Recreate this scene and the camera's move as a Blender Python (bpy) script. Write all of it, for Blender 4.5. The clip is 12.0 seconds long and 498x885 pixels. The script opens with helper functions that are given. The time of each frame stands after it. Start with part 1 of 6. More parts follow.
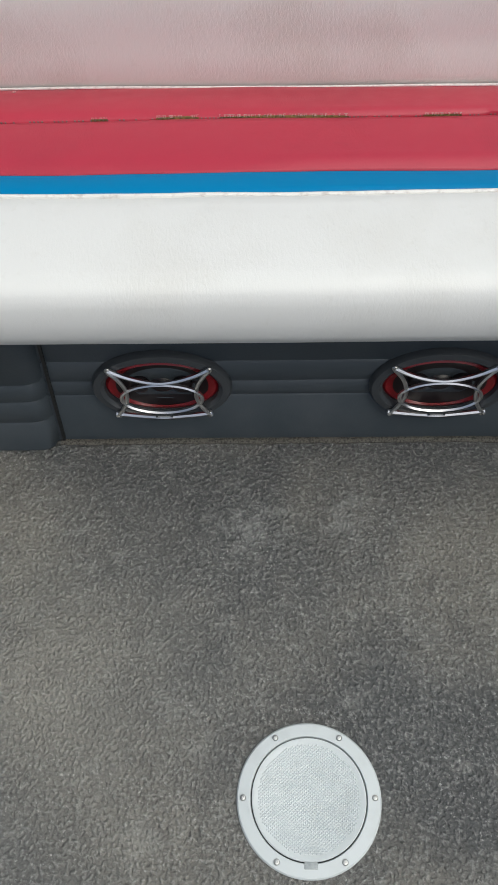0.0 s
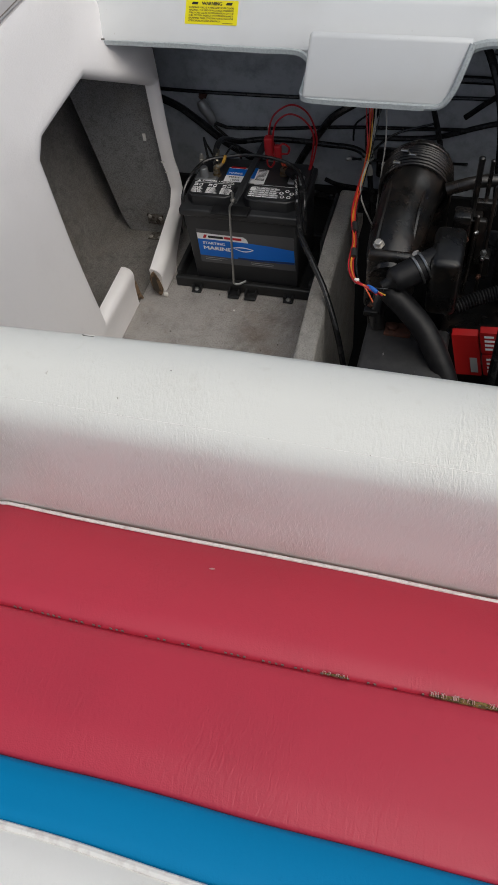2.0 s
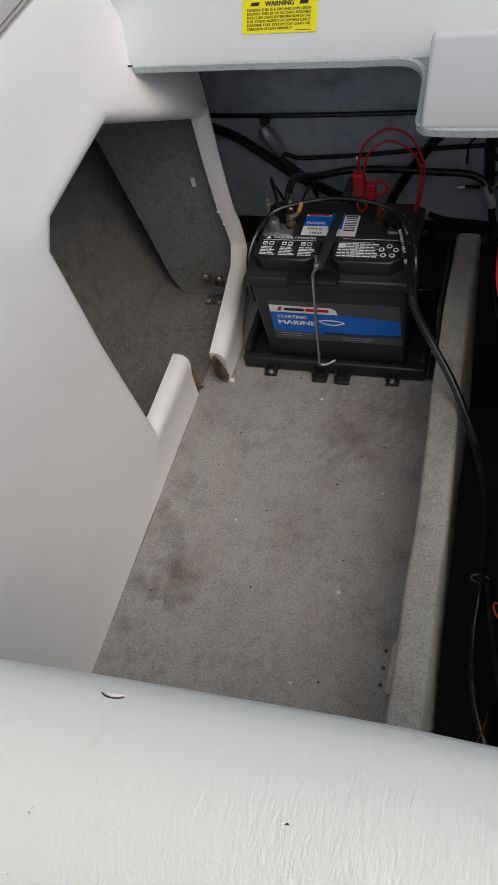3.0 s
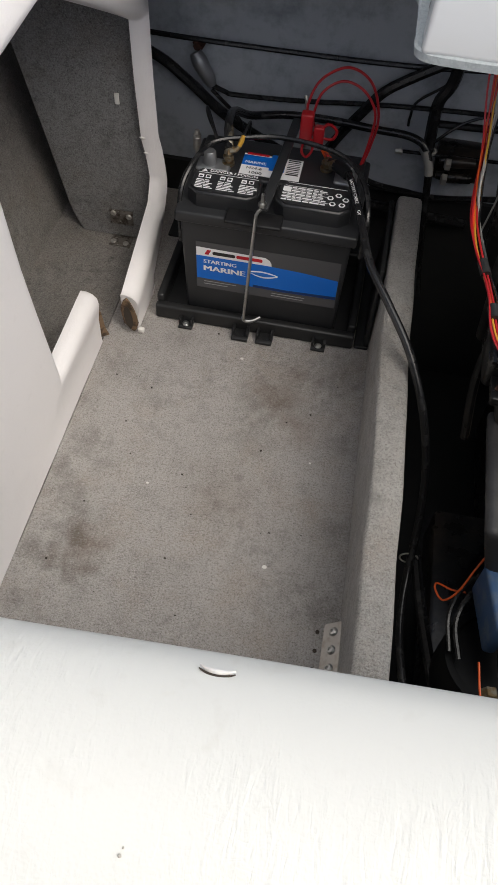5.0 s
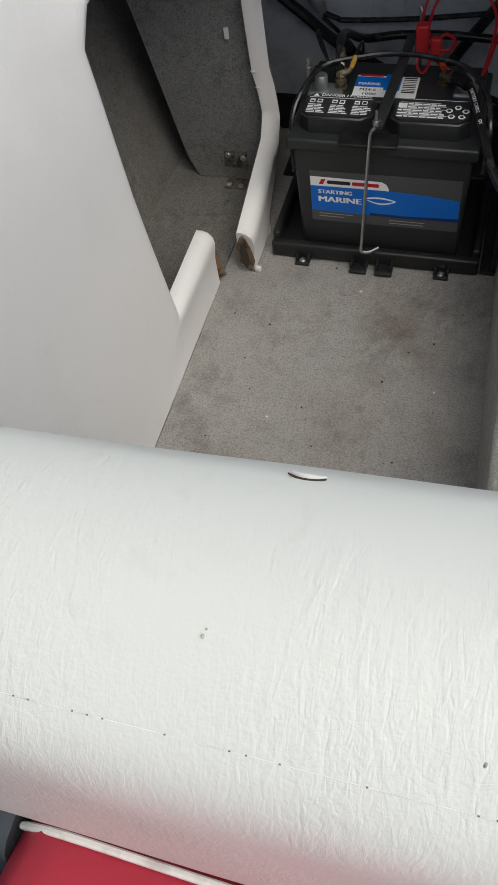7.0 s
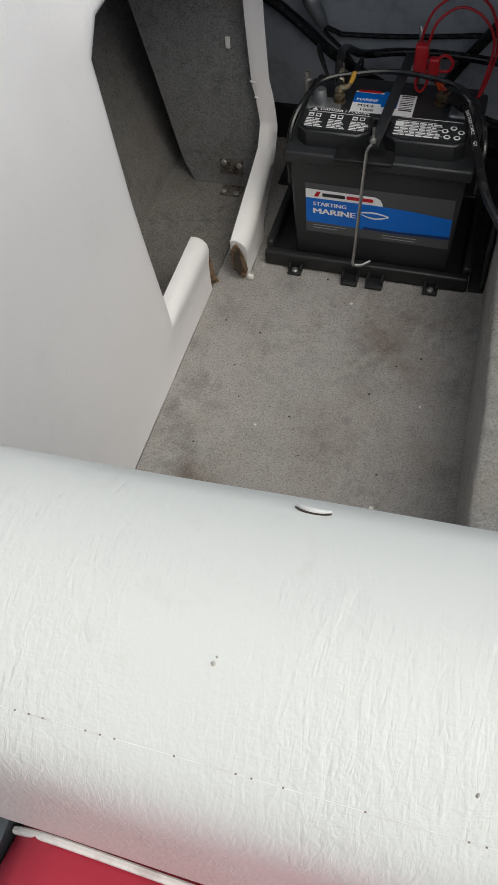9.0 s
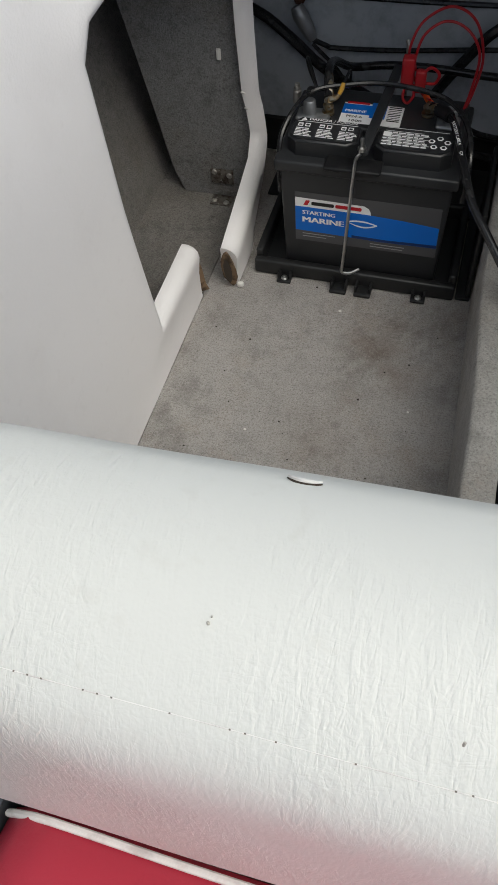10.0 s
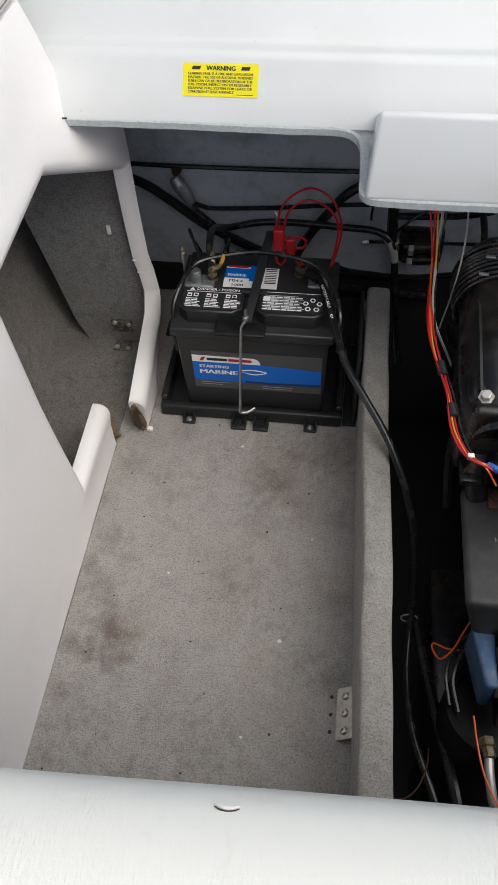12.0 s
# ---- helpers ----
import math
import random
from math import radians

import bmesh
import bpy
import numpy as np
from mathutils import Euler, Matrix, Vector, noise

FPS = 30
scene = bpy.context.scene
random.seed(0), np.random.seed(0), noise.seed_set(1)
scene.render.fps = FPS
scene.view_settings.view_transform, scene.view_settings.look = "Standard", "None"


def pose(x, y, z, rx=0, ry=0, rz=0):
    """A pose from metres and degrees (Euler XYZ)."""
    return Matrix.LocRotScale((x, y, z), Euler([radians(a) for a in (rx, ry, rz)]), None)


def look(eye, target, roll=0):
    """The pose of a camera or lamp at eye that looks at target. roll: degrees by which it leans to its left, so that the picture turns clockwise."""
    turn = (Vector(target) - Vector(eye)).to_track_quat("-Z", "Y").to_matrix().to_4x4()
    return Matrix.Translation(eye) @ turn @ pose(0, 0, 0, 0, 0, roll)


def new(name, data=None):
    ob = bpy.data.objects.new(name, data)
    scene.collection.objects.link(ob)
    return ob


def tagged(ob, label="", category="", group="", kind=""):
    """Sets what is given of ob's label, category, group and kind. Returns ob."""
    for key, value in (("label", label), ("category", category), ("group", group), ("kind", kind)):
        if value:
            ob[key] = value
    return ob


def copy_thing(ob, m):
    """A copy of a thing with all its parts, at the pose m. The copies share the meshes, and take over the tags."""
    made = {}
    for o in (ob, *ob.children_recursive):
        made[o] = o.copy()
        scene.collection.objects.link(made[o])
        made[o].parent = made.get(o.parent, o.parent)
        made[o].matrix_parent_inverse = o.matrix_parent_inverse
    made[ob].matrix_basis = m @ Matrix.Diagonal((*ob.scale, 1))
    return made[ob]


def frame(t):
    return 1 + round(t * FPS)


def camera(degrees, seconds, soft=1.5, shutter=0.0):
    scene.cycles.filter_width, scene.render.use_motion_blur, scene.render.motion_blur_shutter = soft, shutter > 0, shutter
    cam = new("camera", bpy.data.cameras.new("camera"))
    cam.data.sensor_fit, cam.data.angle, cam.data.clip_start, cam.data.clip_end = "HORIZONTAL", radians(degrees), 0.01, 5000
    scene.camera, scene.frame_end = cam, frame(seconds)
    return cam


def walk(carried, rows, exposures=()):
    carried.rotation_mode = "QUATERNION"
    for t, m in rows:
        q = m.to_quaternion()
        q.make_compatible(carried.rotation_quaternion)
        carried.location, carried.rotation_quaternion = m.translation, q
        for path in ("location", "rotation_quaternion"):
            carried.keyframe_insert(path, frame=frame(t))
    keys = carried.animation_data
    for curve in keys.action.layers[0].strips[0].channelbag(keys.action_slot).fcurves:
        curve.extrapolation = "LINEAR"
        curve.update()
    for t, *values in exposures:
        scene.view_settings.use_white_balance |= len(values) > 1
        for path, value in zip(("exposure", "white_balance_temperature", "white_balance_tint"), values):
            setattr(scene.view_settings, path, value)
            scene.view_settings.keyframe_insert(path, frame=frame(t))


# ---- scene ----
cam = camera(34.7, 12.0, soft=1.5)
PATH = [
    (0, (0.625, -1.998, 1.229), (0.584, -0.955, -0.477), -2.3),
    (0.5, (0.67, -1.932, 1.219), (0.556, -0.886, -0.482), -2.7),
    (1, (0.664, -1.83, 1.176), (0.436, -0.736, -0.482), -4.1),
    (1.3, (0.574, -1.667, 1.151), (0.317, -0.491, -0.447), -2.9),
    (1.5, (0.539, -1.553, 1.207), (0.234, -0.38, -0.384), -4.3),
    (1.7, (0.497, -1.445, 1.203), (0.143, -0.261, -0.37), -5.9),
    (2, (0.438, -1.269, 1.179), (-0.003, -0.108, -0.389), -7.4),
    (2.5, (0.339, -0.953, 1.123), (-0.264, 0.148, -0.434), -13.4),
    (2.7, (0.303, -0.88, 1.075), (-0.306, 0.207, -0.489), -15.2),
    (4.3, (0.137, -0.853, 0.947), (-0.301, 0.342, -0.596), -11.4),
    (4.5, (0.113, -0.844, 0.957), (-0.255, 0.373, -0.587), -7.8),
    (5, (0.11, -0.864, 0.902), (-0.049, 0.314, -0.706), 4.1),
    (5.5, (0.143, -0.905, 0.872), (-0.136, 0.146, -0.806), -5.2),
    (6, (0.135, -0.898, 0.857), (-0.263, 0.149, -0.8), -10.0),
    (6.5, (0.134, -0.899, 0.855), (-0.332, 0.164, -0.774), -11.4),
    (8.5, (0.124, -0.902, 0.857), (-0.302, 0.156, -0.786), -7.3),
    (9, (0.123, -0.9, 0.873), (-0.295, 0.169, -0.765), -6.5),
    (9.5, (0.127, -0.911, 0.871), (-0.285, 0.172, -0.759), -6.0),
    (10, (0.126, -0.917, 0.871), (-0.272, 0.191, -0.746), -5.1),
    (10.5, (0.128, -0.913, 0.866), (-0.249, 0.223, -0.737), -4.3),
    (11, (0.128, -0.901, 0.918), (-0.202, 0.309, -0.64), -2.4),
    (11.5, (0.156, -0.868, 0.949), (-0.083, 0.383, -0.593), -2.0),
    (12, (0.13, -0.866, 1.058), (-0.078, 0.358, -0.51), -3.2),
]
walk(cam, [(t, look(eye, target, roll)) for t, eye, target, roll in PATH],
     exposures=[(0.0, 0.15, 6450, 2), (1.2, 0.06, 6450, 3), (1.8, -0.08, 6500, 5), (2.5, -0.12, 6500, 5),
                (4.4, 0.30, 6500, 4), (5.0, 0.45, 6650, 6), (5.6, 0.12, 6500, 2), (10.5, 0.12, 6450, 2), (11.0, 0.08, 6450, 2), (11.5, 0.36, 6500, 4), (12.0, 0.38, 6500, 5)])

# ---- light: bright overcast sky, softly stronger from starboard ----
world = bpy.data.worlds.new("overcast_sky")
scene.world = world
world.use_nodes = True
wt = world.node_tree
sky = wt.nodes.new("ShaderNodeTexSky")
sky.sky_type = "NISHITA"
sky.sun_disc = False
sky.sun_elevation = radians(54)
sky.sun_rotation = radians(130)
sky.air_density, sky.dust_density, sky.ozone_density = 0.5, 3.0, 0.6
wt.nodes["Background"].inputs["Strength"].default_value = 0.145
grey = wt.nodes.new("ShaderNodeHueSaturation")
grey.inputs["Saturation"].default_value = 0.85
wt.links.new(sky.outputs["Color"], grey.inputs["Color"])
wt.links.new(grey.outputs["Color"], wt.nodes["Background"].inputs["Color"])
sun = new("sun", bpy.data.lights.new("sun", "SUN"))
sun.data.energy, sun.data.angle, sun.data.color = 1.45, radians(70), (1.0, 0.97, 0.93)
sun.matrix_world = look((0.45, -0.04, 1.0), (0, 0, 0))


# ---- materials ----
def lin(r, g, b):
    return tuple((c / 255 / 12.92 if c <= 10 else ((c / 255 + 0.055) / 1.055) ** 2.4) for c in (r, g, b)) + (1.0,)


class Mat:
    """A principled material with small helpers to wire colour, gloss and relief."""

    def __init__(self, name, color, rough=0.5, metal=0.0, coat=0.0):
        self.m = bpy.data.materials.new(name)
        self.m.use_nodes = True
        self.t = self.m.node_tree
        self.b = self.t.nodes["Principled BSDF"]
        self.b.inputs["Base Color"].default_value = color
        self.b.inputs["Roughness"].default_value = rough
        self.b.inputs["Metallic"].default_value = metal
        self.b.inputs["Coat Weight"].default_value = coat
        self.tc = self.t.nodes.new("ShaderNodeTexCoord")
        self.color, self.height = None, None

    def node(self, kind, **values):
        n = self.t.nodes.new(kind)
        for k, v in values.items():
            n.inputs[k].default_value = v
        return n

    def mapped(self, scale=(1, 1, 1), turn=(0, 0, 0)):
        n = self.node("ShaderNodeMapping", Scale=scale, Rotation=turn)
        self.t.links.new(self.tc.outputs["Object"], n.inputs["Vector"])
        return n.outputs["Vector"]

    def noise(self, scale, detail=3.0, rough=0.55, stretch=(1, 1, 1), turn=(0, 0, 0), warp=0.0):
        n = self.node("ShaderNodeTexNoise", Scale=scale, Detail=detail, Roughness=rough, Distortion=warp)
        self.t.links.new(self.mapped(stretch, turn), n.inputs["Vector"])
        return n.outputs["Fac"]

    def cells(self, scale, stretch=(1, 1, 1), edge=False):
        n = self.node("ShaderNodeTexVoronoi", Scale=scale)
        if edge:
            n.feature = "DISTANCE_TO_EDGE"
        self.t.links.new(self.mapped(stretch), n.inputs["Vector"])
        return n.outputs["Distance"]

    def ramp(self, fac, lo, hi):
        n = self.node("ShaderNodeMapRange")
        n.inputs["From Min"].default_value, n.inputs["From Max"].default_value = lo, hi
        self.t.links.new(fac, n.inputs["Value"])
        return n.outputs["Result"]

    def near(self, place, r0, r1, wobble=0.0, scale=20):
        """1 at a place, 0 beyond r1, with an uneven rim: for stained spots and painted shade."""
        d = self.t.nodes.new("ShaderNodeVectorMath")
        d.operation = "DISTANCE"
        d.inputs[1].default_value = place
        self.t.links.new(self.tc.outputs["Object"], d.inputs[0])
        n = self.noise(scale, 4)
        a = self.t.nodes.new("ShaderNodeMath")
        a.operation = "MULTIPLY_ADD"
        self.t.links.new(n, a.inputs[0])
        a.inputs[1].default_value = wobble
        self.t.links.new(d.outputs["Value"], a.inputs[2])
        return self.ramp(a.outputs[0], r1, r0)

    def times(self, a, b):
        n = self.t.nodes.new("ShaderNodeMath")
        n.operation = "MULTIPLY"
        for i, v in enumerate((a, b)):
            if isinstance(v, float):
                n.inputs[i].default_value = v
            else:
                self.t.links.new(v, n.inputs[i])
        return n.outputs[0]

    def tint(self, fac, color, amount=1.0):
        n = self.t.nodes.new("ShaderNodeMix")
        n.data_type = "RGBA"
        if self.color is None:
            n.inputs[6].default_value = self.b.inputs["Base Color"].default_value
        else:
            self.t.links.new(self.color, n.inputs[6])
        n.inputs[7].default_value = color
        self.t.links.new(self.times(fac, float(amount)), n.inputs[0])
        self.color = n.outputs[2]
        self.t.links.new(self.color, self.b.inputs["Base Color"])
        return self

    def bump(self, height, depth, strength=1.0):
        n = self.node("ShaderNodeBump", Distance=depth, Strength=strength)
        self.t.links.new(height, n.inputs["Height"])
        if self.height is not None:
            self.t.links.new(self.height, n.inputs["Normal"])
        self.height = n.outputs["Normal"]
        self.t.links.new(self.height, self.b.inputs["Normal"])
        return self

    def gloss(self, fac, lo, hi):
        n = self.node("ShaderNodeMapRange")
        n.inputs["To Min"].default_value, n.inputs["To Max"].default_value = lo, hi
        self.t.links.new(fac, n.inputs["Value"])
        self.t.links.new(n.outputs["Result"], self.b.inputs["Roughness"])
        return self


def vinyl(name, color, rough=0.42, wrinkle=0.0012, dirt=lin(170, 160, 140), amount=0.25, creases=0.0):
    v = Mat(name, color, rough)
    v.tint(v.ramp(v.noise(7, 5), 0.5, 0.8), dirt, amount)
    v.tint(v.ramp(v.noise(60, 3), 0.62, 0.75), dirt, amount * 0.5)
    v.gloss(v.noise(30, 3), rough - 0.08, rough + 0.12)
    v.bump(v.cells(700), 0.0002, 0.3)
    if wrinkle:
        patch = v.ramp(v.noise(7, 2), 0.28, 0.60)
        v.bump(v.times(v.noise(85, 3, 0.5, (2.8, 1.0, 1.0), (0, 0, 0.3), 1.0), patch), wrinkle, 0.6)
        if creases:
            # fine creases that run across the roll, in two directions
            for scale, stretch, turn, depth in ((95, (2.4, 0.5, 0.9), 0.25, 1.0), (120, (2.2, 0.6, 0.8), -0.4, 0.8), (130, (0.8, 1.5, 2.2), 0.1, 0.5), (50, (1.6, 0.4, 0.7), 0.1, 1.0)):
                n = v.noise(scale, 2, 0.5, stretch, (0, 0, turn), 0.8)
                a = v.t.nodes.new("ShaderNodeMath")
                a.operation = "SUBTRACT"
                a.inputs[1].default_value = 0.5
                v.t.links.new(n, a.inputs[0])
                b = v.t.nodes.new("ShaderNodeMath")
                b.operation = "ABSOLUTE"
                v.t.links.new(a.outputs[0], b.inputs[0])
                v.bump(v.times(v.ramp(b.outputs[0], 0.0, 0.09), patch), creases * depth, 0.7)
    return v


M_WHITE = vinyl("white_vinyl", (0.72, 0.715, 0.67, 1), 0.42, 0.0015, amount=0.22, creases=0.00012)
for place, r in (((0.052, -0.775, 0.641), 0.016), ((0.068, -0.773, 0.640), 0.010), ((0.128, -0.806, 0.645), 0.008), ((0.02, -0.79, 0.644), 0.020)):
    M_WHITE.tint(M_WHITE.near(place, r * 0.3, r * 1.2, r, 60), lin(160, 142, 108), 0.30)
M_SEAT = vinyl("seat_white_vinyl", (0.76, 0.75, 0.72, 1), 0.42, 0.0008, amount=0.15)
M_RED = vinyl("red_vinyl", (0.46, 0.030, 0.058, 1), 0.42, 0.0008, dirt=lin(150, 50, 62), amount=0.3)
M_BLUE = vinyl("blue_vinyl", (0.0, 0.20, 0.43, 1), 0.6, 0.0006, dirt=lin(20, 125, 175), amount=0.1)
M_BLUE.b.inputs["Specular IOR Level"].default_value = 0.2
M_PANEL = vinyl("side_panel_vinyl", (0.85, 0.82, 0.812, 1), 0.45, 0.0006, dirt=lin(165, 155, 150), amount=0.10)
M_PANEL.tint(M_PANEL.near((-0.235, -0.52, 0.08), 0.02, 0.16, 0.16, 14), lin(95, 85, 75), 0.4)
for place, r in (((-0.243, -0.545, 0.16), 0.012), ((-0.243, -0.555, 0.135), 0.010), ((-0.243, -0.50, 0.06), 0.014)):
    M_PANEL.tint(M_PANEL.near(place, r * 0.2, r, r * 0.9, 70), lin(90, 84, 78), 0.5)
M_PANEL.bump(M_PANEL.cells(320), 0.0005, 0.35)
M_BOLSTER = vinyl("bolster_vinyl", (0.52, 0.50, 0.50, 1), 0.5, 0.0006)
M_PIPING = Mat("piping_vinyl", (0.78, 0.76, 0.72, 1), 0.4)
M_PIPING.tint(M_PIPING.ramp(M_PIPING.noise(90), 0.5, 0.7), lin(160, 140, 135), 0.4)

M_GEL = Mat("white_gelcoat", (0.62, 0.63, 0.63, 1), 0.22, coat=0.3)
M_GEL.tint(M_GEL.ramp(M_GEL.noise(6, 6), 0.5, 0.85), lin(185, 182, 175), 0.3)
M_GEL.tint(M_GEL.ramp(M_GEL.noise(160, 2), 0.74, 0.78), lin(140, 130, 115), 0.25)
M_GEL.bump(M_GEL.noise(14, 2), 0.0008, 0.4)
M_EDGE = Mat("raw_fibreglass_edge", lin(168, 174, 175), 0.7)
M_EDGE.tint(M_EDGE.ramp(M_EDGE.noise(260, 3), 0.45, 0.6), lin(130, 137, 140), 0.35)
M_EDGE.bump(M_EDGE.noise(350, 3), 0.0005)
M_GRIME = Mat("dark_grime", lin(60, 52, 44), 0.9)

M_DECK = Mat("deck_nonskid", (0.138, 0.141, 0.139, 1), 0.5)
M_DECK.tint(M_DECK.ramp(M_DECK.noise(2.6, 5), 0.42, 0.62), (0.30, 0.285, 0.25, 1), 0.8)
M_DECK.tint(M_DECK.ramp(M_DECK.noise(10, 6, 0.72), 0.50, 0.70), (0.10, 0.10, 0.10, 1), 0.6)
M_DECK.tint(M_DECK.ramp(M_DECK.noise(185, 2, 0.6), 0.50, 0.68), (0.60, 0.60, 0.57, 1), 0.36)
M_DECK.tint(M_DECK.ramp(M_DECK.noise(170, 2, 0.6), 0.47, 0.32), (0.03, 0.03, 0.03, 1), 0.5)
M_DECK.tint(M_DECK.times(M_DECK.ramp(M_DECK.noise(170, 3, 0.6), 0.60, 0.68), M_DECK.ramp(M_DECK.noise(7, 4, 0.6), 0.42, 0.6)), (0.80, 0.80, 0.77, 1), 0.5)
M_DECK.tint(M_DECK.ramp(M_DECK.noise(16, 5, 0.7, (1.0, 1.4, 1.0)), 0.56, 0.70), (0.46, 0.46, 0.43, 1), 0.4)
M_DECK.tint(M_DECK.near((0.60, -1.44, 0.047), 0.06, 0.20, 0.28, 45), (0.55, 0.55, 0.53, 1), 0.6)
M_DECK.tint(M_DECK.near((0.755, -1.415, 0.047), 0.06, 0.18, 0.26, 45), (0.52, 0.52, 0.50, 1), 0.6)
M_DECK.tint(M_DECK.near((0.32, -1.70, 0.047), 0.0, 0.55, 0.3, 12), (0.38, 0.365, 0.325, 1), 0.55)
M_DECK.gloss(M_DECK.noise(230, 3, 0.6), 0.2, 0.65)
M_DECK.bump(M_DECK.noise(185, 3, 0.6), 0.014, 1.0)


def carpet(name, base, light, dark, tuft=0.002, stains_and_shade=(), combed=0.0):
    c = Mat(name, base, 0.95)
    c.tint(c.ramp(c.noise(5, 5), 0.4, 0.7), light, 0.55)
    c.tint(c.ramp(c.noise(20, 7, 0.78), 0.47, 0.72), dark, 0.6)
    c.tint(c.ramp(c.noise(9, 6, 0.7), 0.50, 0.68), tuple(v * k for v, k in zip(base, (0.82, 0.70, 0.58))) + (1,), 0.6)
    c.tint(c.ramp(c.noise(95, 4, 0.6), 0.60, 0.74), dark, 0.45)
    c.tint(c.ramp(c.noise(700, 2), 0.45, 0.7), light, 0.55)
    c.tint(c.ramp(c.noise(420, 3, 0.6), 0.5, 0.3), dark, 0.65)
    for place, r, amount in stains_and_shade:
        c.tint(c.near(place, r * 0.55, r * 1.1, r * 1.2, 38), dark, amount)
    # combed pile: faint lines along the boat, and dark grit
    if combed:
        c.tint(c.ramp(c.noise(150, 3, 0.6, (1.0, 0.07, 1.0)), 0.52, 0.72), dark, combed)
    c.tint(c.ramp(c.noise(110, 2, 0.5), 0.73, 0.77), dark, 0.6)
    c.tint(c.ramp(c.noise(330, 3, 0.6), 0.52, 0.70), light, 0.5)
    c.tint(c.ramp(c.noise(300, 3, 0.6), 0.46, 0.30), dark, 0.5)
    c.tint(c.times(c.ramp(c.noise(55, 6, 0.75), 0.48, 0.66), c.ramp(c.noise(6, 3), 0.42, 0.6)), dark, 0.5)
    c.bump(c.noise(480, 3, 0.7), tuft * 1.4, 1.0)
    c.b.inputs["Sheen Weight"].default_value = 0.15
    return c


# the patches around x 0.15 paint the soft shade along the divider
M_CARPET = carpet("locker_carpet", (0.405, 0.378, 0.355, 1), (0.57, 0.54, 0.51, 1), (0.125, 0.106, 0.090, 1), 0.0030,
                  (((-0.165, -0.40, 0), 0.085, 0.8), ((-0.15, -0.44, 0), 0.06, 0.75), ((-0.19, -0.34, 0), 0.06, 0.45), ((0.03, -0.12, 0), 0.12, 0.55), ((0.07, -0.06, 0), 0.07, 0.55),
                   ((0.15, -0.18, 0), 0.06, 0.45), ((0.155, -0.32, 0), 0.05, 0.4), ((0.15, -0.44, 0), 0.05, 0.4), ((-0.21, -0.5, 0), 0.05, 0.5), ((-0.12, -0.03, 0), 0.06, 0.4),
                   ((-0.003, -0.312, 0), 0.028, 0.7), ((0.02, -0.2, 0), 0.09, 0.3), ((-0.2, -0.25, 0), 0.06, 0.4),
                   # the ones near x -0.22 darken the carpet along the panel foot
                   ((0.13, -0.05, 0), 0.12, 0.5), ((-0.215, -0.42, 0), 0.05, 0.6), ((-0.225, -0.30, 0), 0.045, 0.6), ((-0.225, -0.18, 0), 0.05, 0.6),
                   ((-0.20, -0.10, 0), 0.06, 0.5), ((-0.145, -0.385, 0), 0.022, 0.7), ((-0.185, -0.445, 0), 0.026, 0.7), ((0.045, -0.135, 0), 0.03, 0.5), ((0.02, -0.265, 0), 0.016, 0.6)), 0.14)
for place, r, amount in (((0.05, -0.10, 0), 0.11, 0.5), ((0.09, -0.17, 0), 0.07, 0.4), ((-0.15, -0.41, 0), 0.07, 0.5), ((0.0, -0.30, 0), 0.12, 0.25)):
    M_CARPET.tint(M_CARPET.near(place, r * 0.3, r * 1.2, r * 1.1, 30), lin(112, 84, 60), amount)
M_DIVIDER = carpet("divider_carpet", (0.50, 0.475, 0.445, 1), (0.68, 0.66, 0.62, 1), (0.19, 0.175, 0.15, 1), 0.006,
                   (((0.19, -0.37, 0.168), 0.035, 0.6), ((0.19, -0.1, 0.168), 0.03, 0.4)))
# darker towards the foot of the board
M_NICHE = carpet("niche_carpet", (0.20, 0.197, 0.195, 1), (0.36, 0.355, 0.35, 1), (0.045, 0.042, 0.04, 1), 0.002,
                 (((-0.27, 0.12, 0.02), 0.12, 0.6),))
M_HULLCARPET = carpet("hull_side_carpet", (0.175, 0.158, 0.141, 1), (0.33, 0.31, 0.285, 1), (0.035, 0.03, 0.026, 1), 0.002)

M_PLASTIC = Mat("grey_moulded_panel", (0.046, 0.058, 0.068, 1), 0.5)
M_PLASTIC.tint(M_PLASTIC.ramp(M_PLASTIC.noise(9, 5), 0.45, 0.75), (0.085, 0.095, 0.105, 1), 0.5)
M_PLASTIC.bump(M_PLASTIC.noise(240, 2), 0.0005, 0.5)
M_BULK = Mat("grey_painted_transom", (0.42, 0.45, 0.49, 1), 0.42)
M_BULK.tint(M_BULK.ramp(M_BULK.noise(5, 6), 0.42, 0.7), (0.50, 0.53, 0.56, 1), 0.6)
M_BULK.tint(M_BULK.ramp(M_BULK.noise(22, 5, 0.7), 0.47, 0.74), (0.14, 0.155, 0.175, 1), 0.6)
M_BULK.bump(M_BULK.noise(30, 5), 0.003, 0.6)
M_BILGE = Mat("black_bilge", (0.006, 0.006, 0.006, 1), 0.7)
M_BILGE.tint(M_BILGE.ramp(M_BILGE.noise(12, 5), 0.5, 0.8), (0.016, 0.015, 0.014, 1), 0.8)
M_HULL = Mat("hull_liner", (0.42, 0.42, 0.42, 1), 0.5)
M_HULL.tint(M_HULL.ramp(M_HULL.noise(4, 4), 0.4, 0.7), (0.34, 0.34, 0.34, 1), 0.6)
M_GROUND = Mat("gravel_yard", (0.20, 0.19, 0.175, 1), 0.95)
M_GROUND.tint(M_GROUND.ramp(M_GROUND.noise(3, 6), 0.4, 0.7), (0.13, 0.125, 0.11, 1), 0.7)

